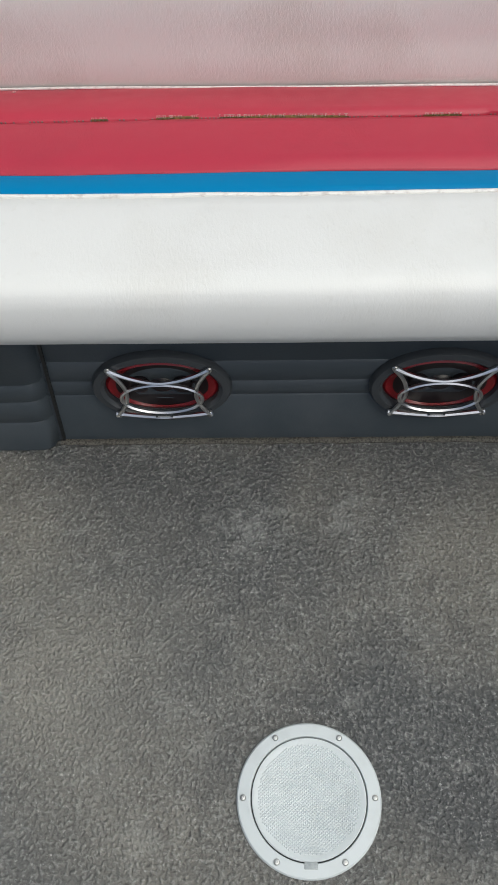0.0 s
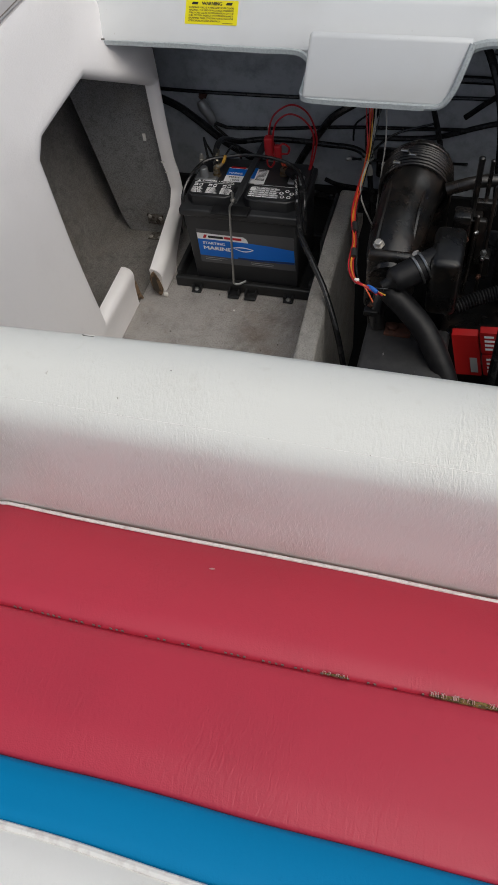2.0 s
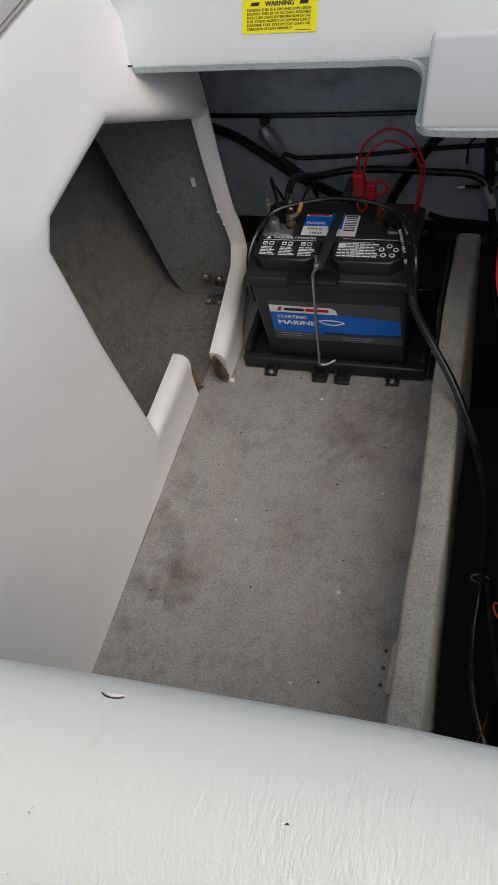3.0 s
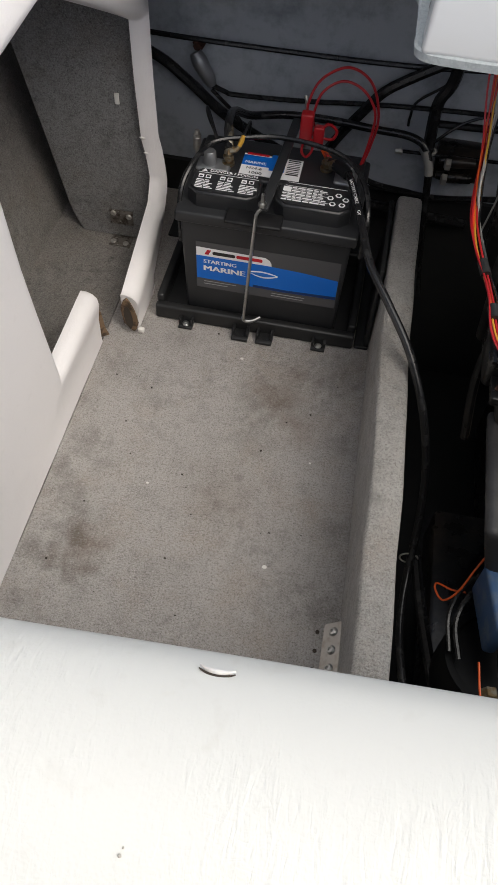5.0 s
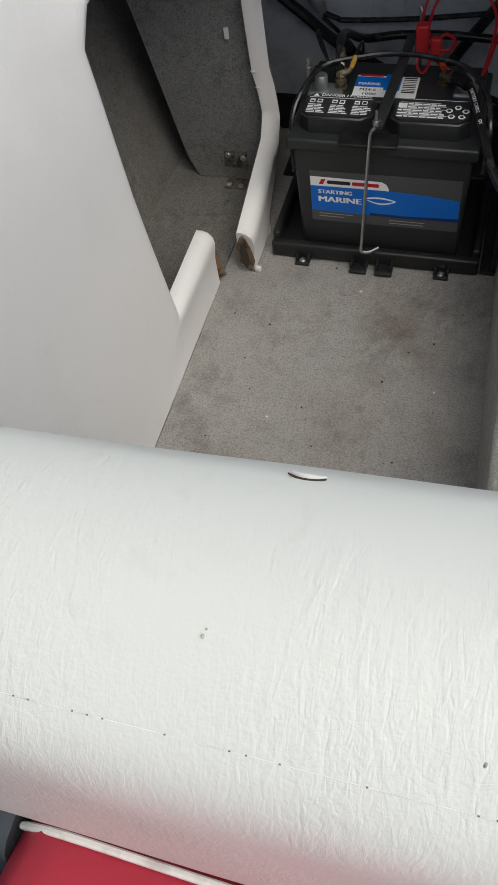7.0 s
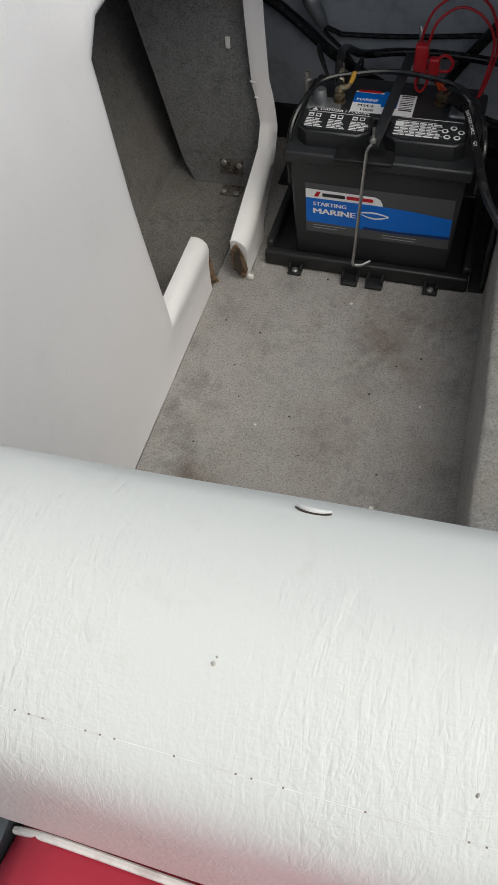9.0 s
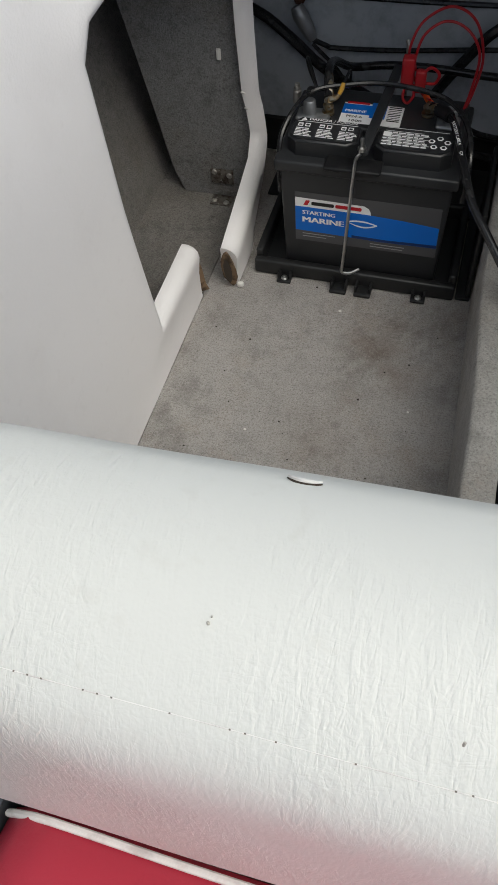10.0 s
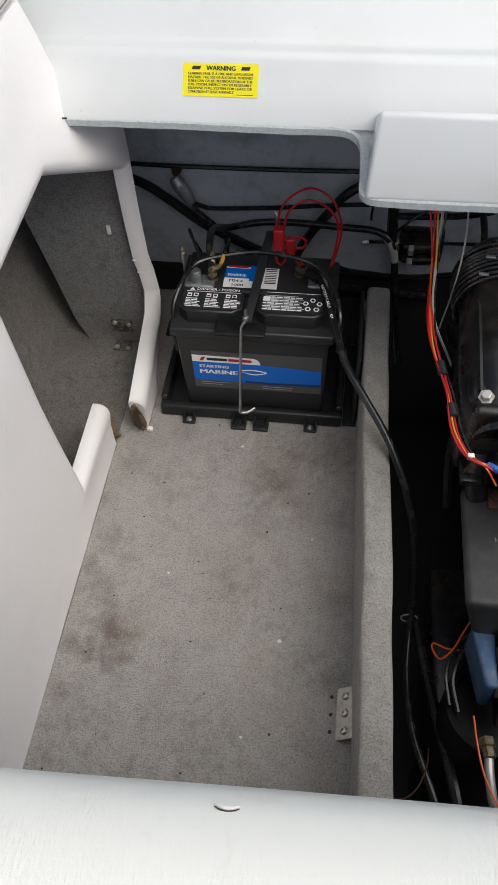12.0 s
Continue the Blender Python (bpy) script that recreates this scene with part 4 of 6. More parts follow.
def seat_cushions(ob):
    zero = lambda x: 0.0
    part("front_cushion", strip([(-1.300, 0.408), (-1.340, 0.412), (-1.353, 0.421), (-1.3625, 0.446), (-1.3625, 0.472), (-1.3585, 0.495), (-1.3520, 0.511), (-1.3420, 0.5195), (-1.325, 0.5225),
                                 (-1.300, 0.5245), (-1.245, 0.526), (-1.21, 0.525), (-1.190, 0.522), (-1.184, 0.517), (-1.184, 0.44), (-1.30, 0.395)],
                                zero, W_BW), M_SEAT, ob, "white vinyl front roll", 80)
    part("blue_stripe", strip([(-1.183, 0.516), (-1.179, 0.521), (-1.168, 0.520), (-1.15, 0.516), (-1.135, 0.512), (-1.130, 0.508), (-1.130, 0.44), (-1.183, 0.44)],
                              W_BW, W_RB), M_BLUE, ob, "bright blue vinyl stripe", 80)
    part("red_panel", strip([(-1.129, 0.506), (-1.125, 0.510), (-1.09, 0.508), (-1.05, 0.503), (-1.01, 0.497), (-0.998, 0.494), (-0.994, 0.489), (-0.994, 0.44), (-1.129, 0.44)],
                            W_RB, W_SEAM), M_RED, ob, "red vinyl panel", 80)
    part("red_panel", strip([(-0.993, 0.489), (-0.989, 0.494), (-0.965, 0.490), (-0.93, 0.480), (-0.895, 0.467), (-0.873, 0.459), (-0.868, 0.455), (-0.868, 0.42), (-0.993, 0.42)],
                            W_SEAM, W_PR), M_RED, ob, "red vinyl panel", 80)
    xs = np.linspace(SEAT_END, X1, 90)
    part("piping", tube([(x, -1.185 + W_BW(x), 0.5205 + ripple(x, 2.3, 0.002, 4)) for x in xs], 0.0038, 8, 2), M_PIPING, ob, "white piping")
    rnd = random.Random(7)
    ys, zs = -0.9935, 0.491
    # the red seam: opened stretches with foam and pulled threads
    for a, b, w in ((0.376, 0.400, 0.0010), (0.470, 0.532, 0.0026), (0.562, 0.748, 0.0030), (0.855, 0.910, 0.0014)):
        top, low = [], []
        n = max(8, int((b - a) / 0.005))
        for k in range(n + 1):
            x = a + (b - a) * k / n
            h = w * min(1.0, 2.8 * k / n + 0.15, 3.6 * (1 - k / n) + 0.1) * rnd.uniform(0.75, 1.1)
            top.append((x, ys + W_SEAM(x) + h))
            low.append((x, ys + W_SEAM(x) - h * 0.5))
        bm = bmesh.new()
        rings = [[bm.verts.new((u, v0, zs)), bm.verts.new((u, (v0 + v1) / 2, zs + 0.0026 + rnd.uniform(0, 0.001))), bm.verts.new((u, v1, zs + 0.0030))]
                 for (u, v0), (_, v1) in zip(low, top)]
        for p, q in zip(rings, rings[1:]):
            for i in range(2):
                bm.faces.new((p[i], p[i + 1], q[i + 1], q[i]))
        part("burst_seam", bm, M_FOAM, ob, "mustard foam showing through a burst seam")
        bm = bmesh.new()
        for k in range(int((b - a) / 0.0022)):
            x = a + (b - a) * rnd.random()
            y = ys + W_SEAM(x)
            tube([(x, y - 0.001, zs + 0.0035), (x + rnd.uniform(-0.001, 0.001), y + w * 0.5, zs + 0.0055), (x + rnd.uniform(-0.0025, 0.0025), y + w * rnd.uniform(0.7, 1.25), zs + 0.0045)], 0.00032, 4, 2, bm)
        ob2 = part("threads", bm, M_THREAD, ob, "pulled pale stitches")
        ob2["kind"] = "stuff"
    bm = bmesh.new()
    for k in range(300):
        if rnd.random() < 0.35:
            continue
        x = SEAT_END + 0.02 + (X1 - SEAT_END - 0.04) * k / 300
        y = ys + W_SEAM(x)
        box(x - 0.0011, x + 0.0011, y - 0.0003, y + 0.0003, zs - 0.001, zs + 0.0021, 0, 1, bm)
    ob2 = part("stitches", bm, M_STITCH, ob, "row of worn stitches")
    ob2["kind"] = "stuff"
    return ob


bench = thing("bench", (0.7, -1.1, 0.40), "white, blue and red vinyl bench with a burst red seam", "bench")
seat_cushions(bench)


def back_cushion(ob):
    prof = [(-0.858, 0.425), (-0.866, 0.452), (-0.8695, 0.480), (-0.8715, 0.510), (-0.8712, 0.540), (-0.8708, 0.575), (-0.8695, 0.6030), (-0.8660, 0.6175), (-0.8575, 0.6263),
            (-0.8525, 0.6292), (-0.8485, 0.6325), (-0.830, 0.6420), (-0.812, 0.6462), (-0.791, 0.6438), (-0.773, 0.6362), (-0.7605, 0.6250), (-0.752, 0.606), (-0.7490, 0.575),
            (-0.750, 0.50), (-0.753, 0.42)]

    def shift(x, i):
        deep = ripple(x, i * 0.13, 0.0012, 3.0) + ripple(x, i * 0.11 + 4, 0.0008, 11)
        if i in (8, 9):
            deep *= 0.5
        if i >= 10:
            deep += 0.037 * min(0.24, max(-0.1, x)) * min(1.0, (i - 9) / 6)
        if i <= 2:
            deep -= 0.012 * max(0.0, x - 0.4) + 0.004
        return (deep, ripple(x, 6 + i * 0.08, 0.0010, 2.6))

    part("backrest", along_x(prof, X0, X1, 200, shift), M_WHITE, ob, "white wrinkled vinyl backrest with rolled top", 70)
    xs = np.linspace(X0, X1, 90)
    part("piping", tube([(x, -0.8725 + W_PR(x), 0.4600 + ripple(x, 2.9, 0.002, 4) - 0.02 * max(0.0, 1 - (x - SEAT_END) / 0.03) ** 2) for x in np.linspace(SEAT_END, X1, 90)], 0.0021, 8, 2), M_PIPING, ob, "worn white piping")
    bm = bmesh.new()
    rnd = random.Random(3)
    for k in range(420):
        x = X0 + 0.01 + (X1 - X0 - 0.02) * k / 420
        if rnd.random() < 0.80:
            continue
        dy, dz = shift(x, 8)
        y, z = -0.8545 + dy, 0.6284 + dz
        box(x - 0.0003, x + 0.0003, y - 0.0002, y + 0.0002, z - 0.0005, z + 0.0002, 0, 1, bm)
    ob2 = part("stitches", bm, M_STITCH, ob, "row of worn stitches")
    ob2["kind"] = "stuff"
    line = [(x, -0.8545 + shift(x, 8)[0], 0.6282 + shift(x, 8)[1]) for x in xs]
    part("seam", tube(line, 0.00022, 6, 2), M_PIPING, ob, "fine stitched seam")
    # a lifted crescent nick at the back edge
    dy, dz = shift(0.0915, 15)
    bm = tube([(0.0915 + 0.0062 * u, -0.7688 + dy - 0.0018 * (1 - u * u), 0.6336 + dz + 0.0010 * (1 - u * u)) for u in np.linspace(-1, 1, 9)],
              [0.0003, 0.0008, 0.0011, 0.0008, 0.0003], 6, 2)
    nick = part("nick", bm, M_PIPING, ob, "small lifted crescent nick in the vinyl")
    bm = tube([(0.0915 + 0.0064 * u, -0.7702 + dy - 0.0020 * (1 - u * u), 0.6343 + dz + 0.0009 * (1 - u * u)) for u in np.linspace(-1, 1, 9)],
              [0.0003, 0.0005, 0.0006, 0.0005, 0.0003], 6, 2)
    part("rim", bm, M_GRIME, nick, "dark rim")
    for x, y, s in ((0.076, -0.829, 0.0006), (0.0765, -0.8268, 0.0004), (0.155, -0.845, 0.0005), (0.20, -0.805, 0.0004), (0.30, -0.79, 0.0006)):
        dy, dz = shift(x, 11)
        part("pinhole", turned((x, y, 0.6405 + dz), (0, 0, 1), [(s, 0), (s, 0.0022), (s * 0.5, 0.0026)], 8), M_STITCHW, ob, "dark pinhole")
    # small scuffs
    part("scuff", tube([(0.1910, -0.8090, 0.6452), (0.1950, -0.8070, 0.6455), (0.1990, -0.8080, 0.6450)], [0.0003, 0.0008, 0.0003], 6, 3), M_GRIME, ob, "dark scuff")
    part("scuff", tube([(0.2440, -0.9150, 0.4815), (0.2500, -0.9140, 0.4815)], [0.0004, 0.0010, 0.0004], 6, 3), M_THREAD, ob, "pale scuff on the red vinyl")
    return ob


back_cushion(bench)


def side_locker():
    """Grey moulding between the end of the seat and the boat's side: a ledge, a rounded lip and a sunken tray."""
    ob = thing("side_moulding", (-0.19, -1.06, 0.047), "blue-grey moulded side ledge beside the seat end", "moulding", kind="structure")
    prof = [(-0.800, 0.30), (-0.800, 0.4475), (-0.872, 0.4475), (-0.882, 0.4465), (-0.887, 0.443), (-0.890, 0.436), (-0.893, 0.40), (-0.896, 0.36), (-0.904, 0.348),
            (-0.93, 0.345), (-1.22, 0.345), (-1.245, 0.352), (-1.25, 0.375), (-1.256, 0.41), (-1.266, 0.416), (-1.276, 0.405), (-1.276, 0.30)]
    part("ledge", along_x(prof, -0.355, SEAT_END - 0.003, 40, lambda x, i: (ripple(x, 3, 0.002, 5), 0.0)), M_PLASTIC, ob, sharp=50)
    part("base", box(-0.355, SEAT_END - 0.003, -1.262, -0.80, 0.05, 0.299, 0.0), M_PLASTIC, ob)


side_locker()


# ---- the battery and its tray ----
def battery_tray():
    ob = thing("battery_tray", (-0.01, 0.09, 0.0), "black plastic battery tray screwed to the locker carpet", "tray")
    part("base", box(-0.168, 0.140, 0.012, 0.19, 0.0005, 0.012, 0.004), M_TRAY, ob)
    part("front_rim", box(-0.170, 0.142, 0.006, 0.020, 0.0005, 0.027, 0.004, 3), M_TRAY, ob)
    part("back_rim", box(-0.170, 0.142, 0.186, 0.198, 0.0005, 0.036, 0.004, 3), M_TRAY, ob)
    for x0, x1 in ((-0.170, -0.158), (0.130, 0.142)):
        part("side_rim", box(x0, x1, 0.018, 0.190, 0.0005, 0.038, 0.004, 3), M_TRAY, ob)
    for x in (-0.119, 0.090):
        bm = box(x - 0.011, x + 0.011, -0.010, 0.010, 0.0005, 0.005, 0.0015)
        box(x - 0.011, x - 0.007, -0.004, 0.008, 0.004, 0.014, 0.001, 2, bm)
        box(x + 0.007, x + 0.011, -0.004, 0.008, 0.004, 0.014, 0.001, 2, bm)
        foot = part("foot", bm, M_TRAY, ob)
        part("screw", screw((x, -0.002, 0.005), (0, 0, 1), 0.0055), M_STEEL, foot)
    for x in (-0.032, 0.006):
        bm = box(x - 0.013, x + 0.013, -0.016, 0.010, 0.0005, 0.006, 0.002)
        box(x - 0.013, x - 0.009, -0.010, 0.008, 0.005, 0.016, 0.001, 2, bm)
        box(x + 0.009, x + 0.013, -0.010, 0.008, 0.005, 0.016, 0.001, 2, bm)
        foot = part("foot", bm, M_TRAY, ob)
        part("hole", turned((x, -0.006, 0.006), (0, 0, 1), [(0.005, 0), (0.005, 0.0006)], 12), M_INK, foot)


battery_tray()


# added black sheets: they paint the shade behind the battery and beside the divider
def gap_shade_sheets():
    ob = thing("gap_shade_sheets", (0.15, 0.17, 0.0), "black sheets painting the shaded gap behind and beside the tray", "mat")
    part("floor_piece", box(-0.20, 0.166, 0.200, 0.340, 0.0005, 0.006, 0.002), M_TRAY, ob)
    part("gap_piece", box(0.144, 0.166, 0.010, 0.199, 0.0005, 0.006, 0.002), M_TRAY, ob)
    bm = box(0.158, 0.1655, 0.012, 0.180, 0.0065, 0.158, 0.003, 2)
    part("upright_piece", bm, M_TRAY, ob)


gap_shade_sheets()


def battery():
    ob = thing("battery", (-0.008, 0.09, 0.012), "black starting battery with blue and white label in a tray", "battery")
    bm = box(-0.127, 0.113, 0.0215, 0.182, 0.012, 0.196, 0.005, 3)
    for v in bm.verts:
        v.co.x = -0.007 + (v.co.x + 0.007) * (0.955 + 0.045 * (v.co.z - 0.012) / 0.18)
        if v.co.y < 0.1:
            v.co.y -= (v.co.z - 0.012) * 0.06
    part("case", bm, M_BLACK, ob)
    part("lid", box(-0.1335, 0.1195, 0.0045, 0.186, 0.194, 0.2115, 0.004, 3), M_BLACK, ob)
    part("lid_step", box(-0.126, 0.112, 0.086, 0.182, 0.208, 0.221, 0.005, 3), M_BLACK, ob)
    bm = box(-0.062, 0.016, -0.007, 0.024, 0.2118, 0.2175, 0.0025, 3)
    part("hold_plate", bm, M_RUBBER, ob, "black plastic hold-down plate")
    top = 0.2365
    for u0, u1 in ((-0.120, -0.022), (0.000, 0.104)):
        out = [(u0 + 0.014, 0.022), (u1 - 0.014, 0.022), (u1, 0.034), (u1, 0.066), (u1 - 0.010, 0.078), (u0 + 0.010, 0.078), (u0, 0.066), (u0, 0.034)]
        bm = prism(out, lambda u, v, w: (u, v, 0.208 + w), 0.028)
        bmesh.ops.bevel(bm, geom=[e for e in bm.edges if min(v.co.z for v in e.verts) > 0.22], offset=0.004, segments=3, affect="EDGES")
        part("vent_cap", bm, M_BLACK, ob)
    flat = lambda u0, v0: (lambda u, v, w: (u0 + u, v0 + v, top + 0.0004))
    bar = lambda name, u0, u1, v0, v1, z, mat: part(name, prism(rect(u0, u1, v0, v1), lambda u, v, w: (u, v, z + w), 0.0003), mat, ob)
    # printed safety marks on the caps
    tri = [(-0.108, 0.0675), (-0.100, 0.0675), (-0.104, 0.0735)]
    part("hazard_mark", prism(tri, lambda u, v, w: (u, v, top + w), 0.0003), M_PAPER, ob)
    lettering("heading", "DANGER / POISON", 0.0075, flat(-0.097, 0.0678), M_PAPER, ob, 0.066)
    rnd = random.Random(11)
    bar("rule", -0.112, -0.028, 0.0645, 0.0652, top, M_PAPER)
    for c in range(3):
        u = -0.112 + c * 0.030
        for k in range(2):
            bar("pictogram", u + 0.002 + k * 0.010, u + 0.009 + k * 0.010, 0.052 + rnd.uniform(0, 0.002), 0.0605, top, M_PAPER)
            bar("pictogram", u + 0.0032 + k * 0.010, u + 0.0078 + k * 0.010, 0.0545, 0.0570 + k * 0.0015, top + 0.0003, M_BLACK)
        for k in range(6):
            e = rnd.uniform(0.018, 0.026)
            m = rnd.uniform(0.35, 0.65) * e
            bar("small_print", u + 0.001, u + m, 0.0305 + k * 0.0034, 0.0320 + k * 0.0034, top, M_PAPER)
            bar("small_print", u + m + 0.0014, u + e, 0.0305 + k * 0.0034, 0.0320 + k * 0.0034, top, M_PAPER)
    for k in range(5):
        a = 0.008 + (0.012 if k > 2 else 0)
        while a < 0.062:
            b = a + rnd.uniform(0.005, 0.014)
            bar("small_print", a, min(b, 0.068), 0.0325 + k * 0.0068, 0.0350 + k * 0.0068, top, M_PAPER)
            a = b + 0.0013
        bar("small_print", 0.010, 0.06 + rnd.uniform(0, 0.012), 0.0370 + k * 0.0068, 0.0376 + k * 0.0068, top, M_PAPER)
    bar("rule", 0.012, 0.095, 0.0715, 0.0722, top, M_PAPER)
    bar("pictogram", 0.008, 0.019, 0.052, 0.062, top, M_PAPER)
    for k in range(5):
        a = radians(90 + 72 * k)
        u, v = 0.084 + 0.011 * math.cos(a), 0.047 + 0.011 * math.sin(a)
        hexa = [(u + 0.0048 * math.cos(radians(60 * j)), v + 0.0048 * math.sin(radians(60 * j))) for j in range(6)]
        part("pictogram", prism(hexa, lambda p, q, w: (p, q, top + w), 0.0003), M_PAPER, ob)
        inner = [(u + 0.0026 * math.cos(radians(60 * j)), v + 0.0026 * math.sin(radians(60 * j))) for j in range(6)]
        part("pictogram", prism(inner, lambda p, q, w: (p, q, top + 0.0003 + w), 0.0003), M_BLACK, ob)
    # stock label across the middle of the lid
    z = 0.2213
    part("stock_label", prism(rect(-0.062, 0.024, 0.096, 0.146), lambda u, v, w: (u, v, z + w), 0.0004), M_PAPER, ob, "white and blue stock label")
    bar("label_band", -0.062, -0.022, 0.118, 0.142, z + 0.0004, M_LBLUE)
    bar("label_band", -0.022, 0.000, 0.112, 0.150, z + 0.0004, M_LBLUE)
    bar("brand_bar", -0.058, -0.026, 0.1435, 0.1485, z + 0.0004, M_LRED)
    at = lambda u0, v0: (lambda u, v, w: (u0 + u, v0 + v, z + 0.0009))
    lettering("heading", "MARINE", 0.009, at(-0.058, 0.122), M_PAPER, ob, 0.030)
    lettering("code", "M24-6", 0.008, at(-0.054, 0.1085), M_INK, ob, 0.022)
    lettering("code", "1000", 0.008, at(-0.050, 0.0985), M_INK, ob, 0.018)
    for k in range(9):
        bar("barcode", 0.003, 0.021, 0.108 + k * 0.0042, 0.108 + k * 0.0042 + rnd.choice((0.0010, 0.0016, 0.0024)), z + 0.0004, M_INK)
    # terminals
    for x, y in ((-0.105, 0.104), (0.090, 0.118)):
        plate = part("terminal_pad", box(x - 0.018, x + 0.030 if x < 0 else x + 0.014, y - 0.015, y + 0.016, 0.219, 0.2255, 0.004, 3), M_LEAD, ob)
        part("post", turned((x, y, 0.224), (0, 0, 1), [(0.0098, 0), (0.0086, 0.019), (0.0070, 0.021), (0.002, 0.0213)], 18), M_LEAD, plate)
    for x, y in ((-0.080, 0.112), (0.058, 0.134)):
        bm = turned((x, y, 0.222), (0, 0, 1), [(0.009, 0), (0.009, 0.004), (0.0040, 0.004), (0.0040, 0.018), (0.003, 0.020)], 12)
        stud = part("stud", bm, M_BRASS, ob, "corroded brass stud")
        part("nut", turned((x, y, 0.231), (0, 0, 1), [(0.0078, 0), (0.0078, 0.005), (0.006, 0.006)], 6), M_BRASS, stud)
    # printed label on the front
    slope = lambda v: 0.0215 - (v - 0.012) * 0.06
    face = lambda e: (lambda u, v, w: (u, slope(v) - 0.0004 - e - w, v))
    part("front_label", prism(rect(-0.105, 0.104, 0.070, 0.160), face(0), 0.0005), M_LGREY, ob, "grey, blue and white printed label")
    tab = [(-0.1045, 0.1335), (0.006, 0.1335), (0.0055, 0.1385), (0.0025, 0.1445), (-0.004, 0.1485), (-0.1045, 0.150)]
    part("label_tab", prism(tab, face(0.0006), 0.0002), M_PAPER, ob)
    band = [(-0.1045, 0.0895), (-0.05, 0.0885), (0.02, 0.0865), (0.1035, 0.0885), (0.1035, 0.126), (0.055, 0.131), (-0.0, 0.134), (-0.1045, 0.134)]
    part("label_band", prism(band, face(0.0007), 0.0002), M_LBLUE, ob)
    part("label_band", prism([(-0.02, 0.0925), (0.03, 0.0915), (0.1035, 0.0945), (0.1035, 0.089), (0.02, 0.087), (-0.02, 0.0878)], face(0.0010), 0.0002), M_LDBLUE, ob)
    part("brand_mark", prism([(-0.0925, 0.1375), (-0.0865, 0.1375), (-0.0825, 0.1465), (-0.0885, 0.1465)], face(0.0010), 0.0002), M_LRED, ob)
    part("brand_bar", prism(rounded(-0.0805, -0.0475, 0.1388, 0.1448, 0.0020, 3), face(0.0010), 0.0002), M_INK, ob)
    part("brand_bar", prism(rounded(-0.0455, -0.0075, 0.1388, 0.1448, 0.0020, 3), face(0.0010), 0.0002), M_LRED, ob)
    word = lambda u0, v0: (lambda u, v, w: (u0 + u, slope(v0 + v) - 0.0020, v0 + v))
    lettering("heading", "STARTING", 0.0098, word(-0.094, 0.1215), M_PAPER, ob, 0.048, 0.05)
    lettering("heading", "MARINE", 0.0140, word(-0.0945, 0.1068), M_PAPER, ob, 0.061, 0.055)
    hull = [(-0.030 + 0.046 * t, 0.1165 + 0.0045 * math.sin(t * 3.0) + 0.0016 * (1 - t)) for t in np.linspace(0, 1, 10)]
    hull += [(0.016 - 0.040 * t, 0.1150 - 0.0062 * math.sin(t * 3.1)) for t in np.linspace(0, 1, 10)]
    part("boat_outline", prism(hull, face(0.0010), 0.0002), M_PAPER, ob)
    core = [(u * 0.82 - 0.0012, 0.1158 + (v - 0.1158) * 0.55) for u, v in hull]
    part("boat_outline", prism(core, face(0.0013), 0.0002), M_LBLUE, ob)
    for u0, u1, v in ((-0.094, -0.045, 0.0835), (-0.094, -0.058, 0.0785), (0.008, 0.058, 0.0805), (0.008, 0.056, 0.0755)):
        part("small_print", prism(rect(u0, u1, v, v + 0.0012), face(0.0008), 0.0002), M_SILVERINK, ob)
    return ob


battery()


def hold_down():
    ob = thing("hold_down", (-0.015, 0.0, 0.25), "steel rod and black bar holding the battery down", "clamp")
    bm = tube([(-0.012, -0.004, 0.243), (-0.017, -0.006, 0.236), (-0.019, -0.008, 0.215), (-0.027, -0.008, 0.060), (-0.0285, -0.008, 0.046),
               (-0.026, -0.008, 0.039), (-0.016, -0.006, 0.038), (-0.004, 0.003, 0.040)], 0.0024, 8, 5)
    part("rod", bm, M_STEEL, ob, "bent steel hook rod")
    bm = box(-0.0165, -0.0025, -0.004, 0.200, 0.2400, 0.2450, 0.002)
    for v in bm.verts:
        v.co.x += (v.co.y) * 0.07
        v.co.z += 0.010 * max(0, (v.co.y - 0.06)) / 0.14
    part("bar", bm, M_BLACK, ob, "black crossbar")
    part("nut", turned((-0.011, -0.002, 0.2465), (0, 0, 1), [(0.006, 0), (0.006, 0.005), (0.0028, 0.006), (0.0028, 0.018), (0.002, 0.019)], 6), M_STEEL, ob)
    part("rod", tube([(0.018, 0.195, 0.02), (0.016, 0.195, 0.26), (0.012, 0.20, 0.290)], 0.003, 8, 3), M_STEEL, ob, "rear steel rod")


hold_down()


# ---- cables ----
def cable(name, pts, r, material, label, sides=8, steps=6, category="cable"):
    return tagged(part(name, tube(pts, r, sides, steps), material), label, category)


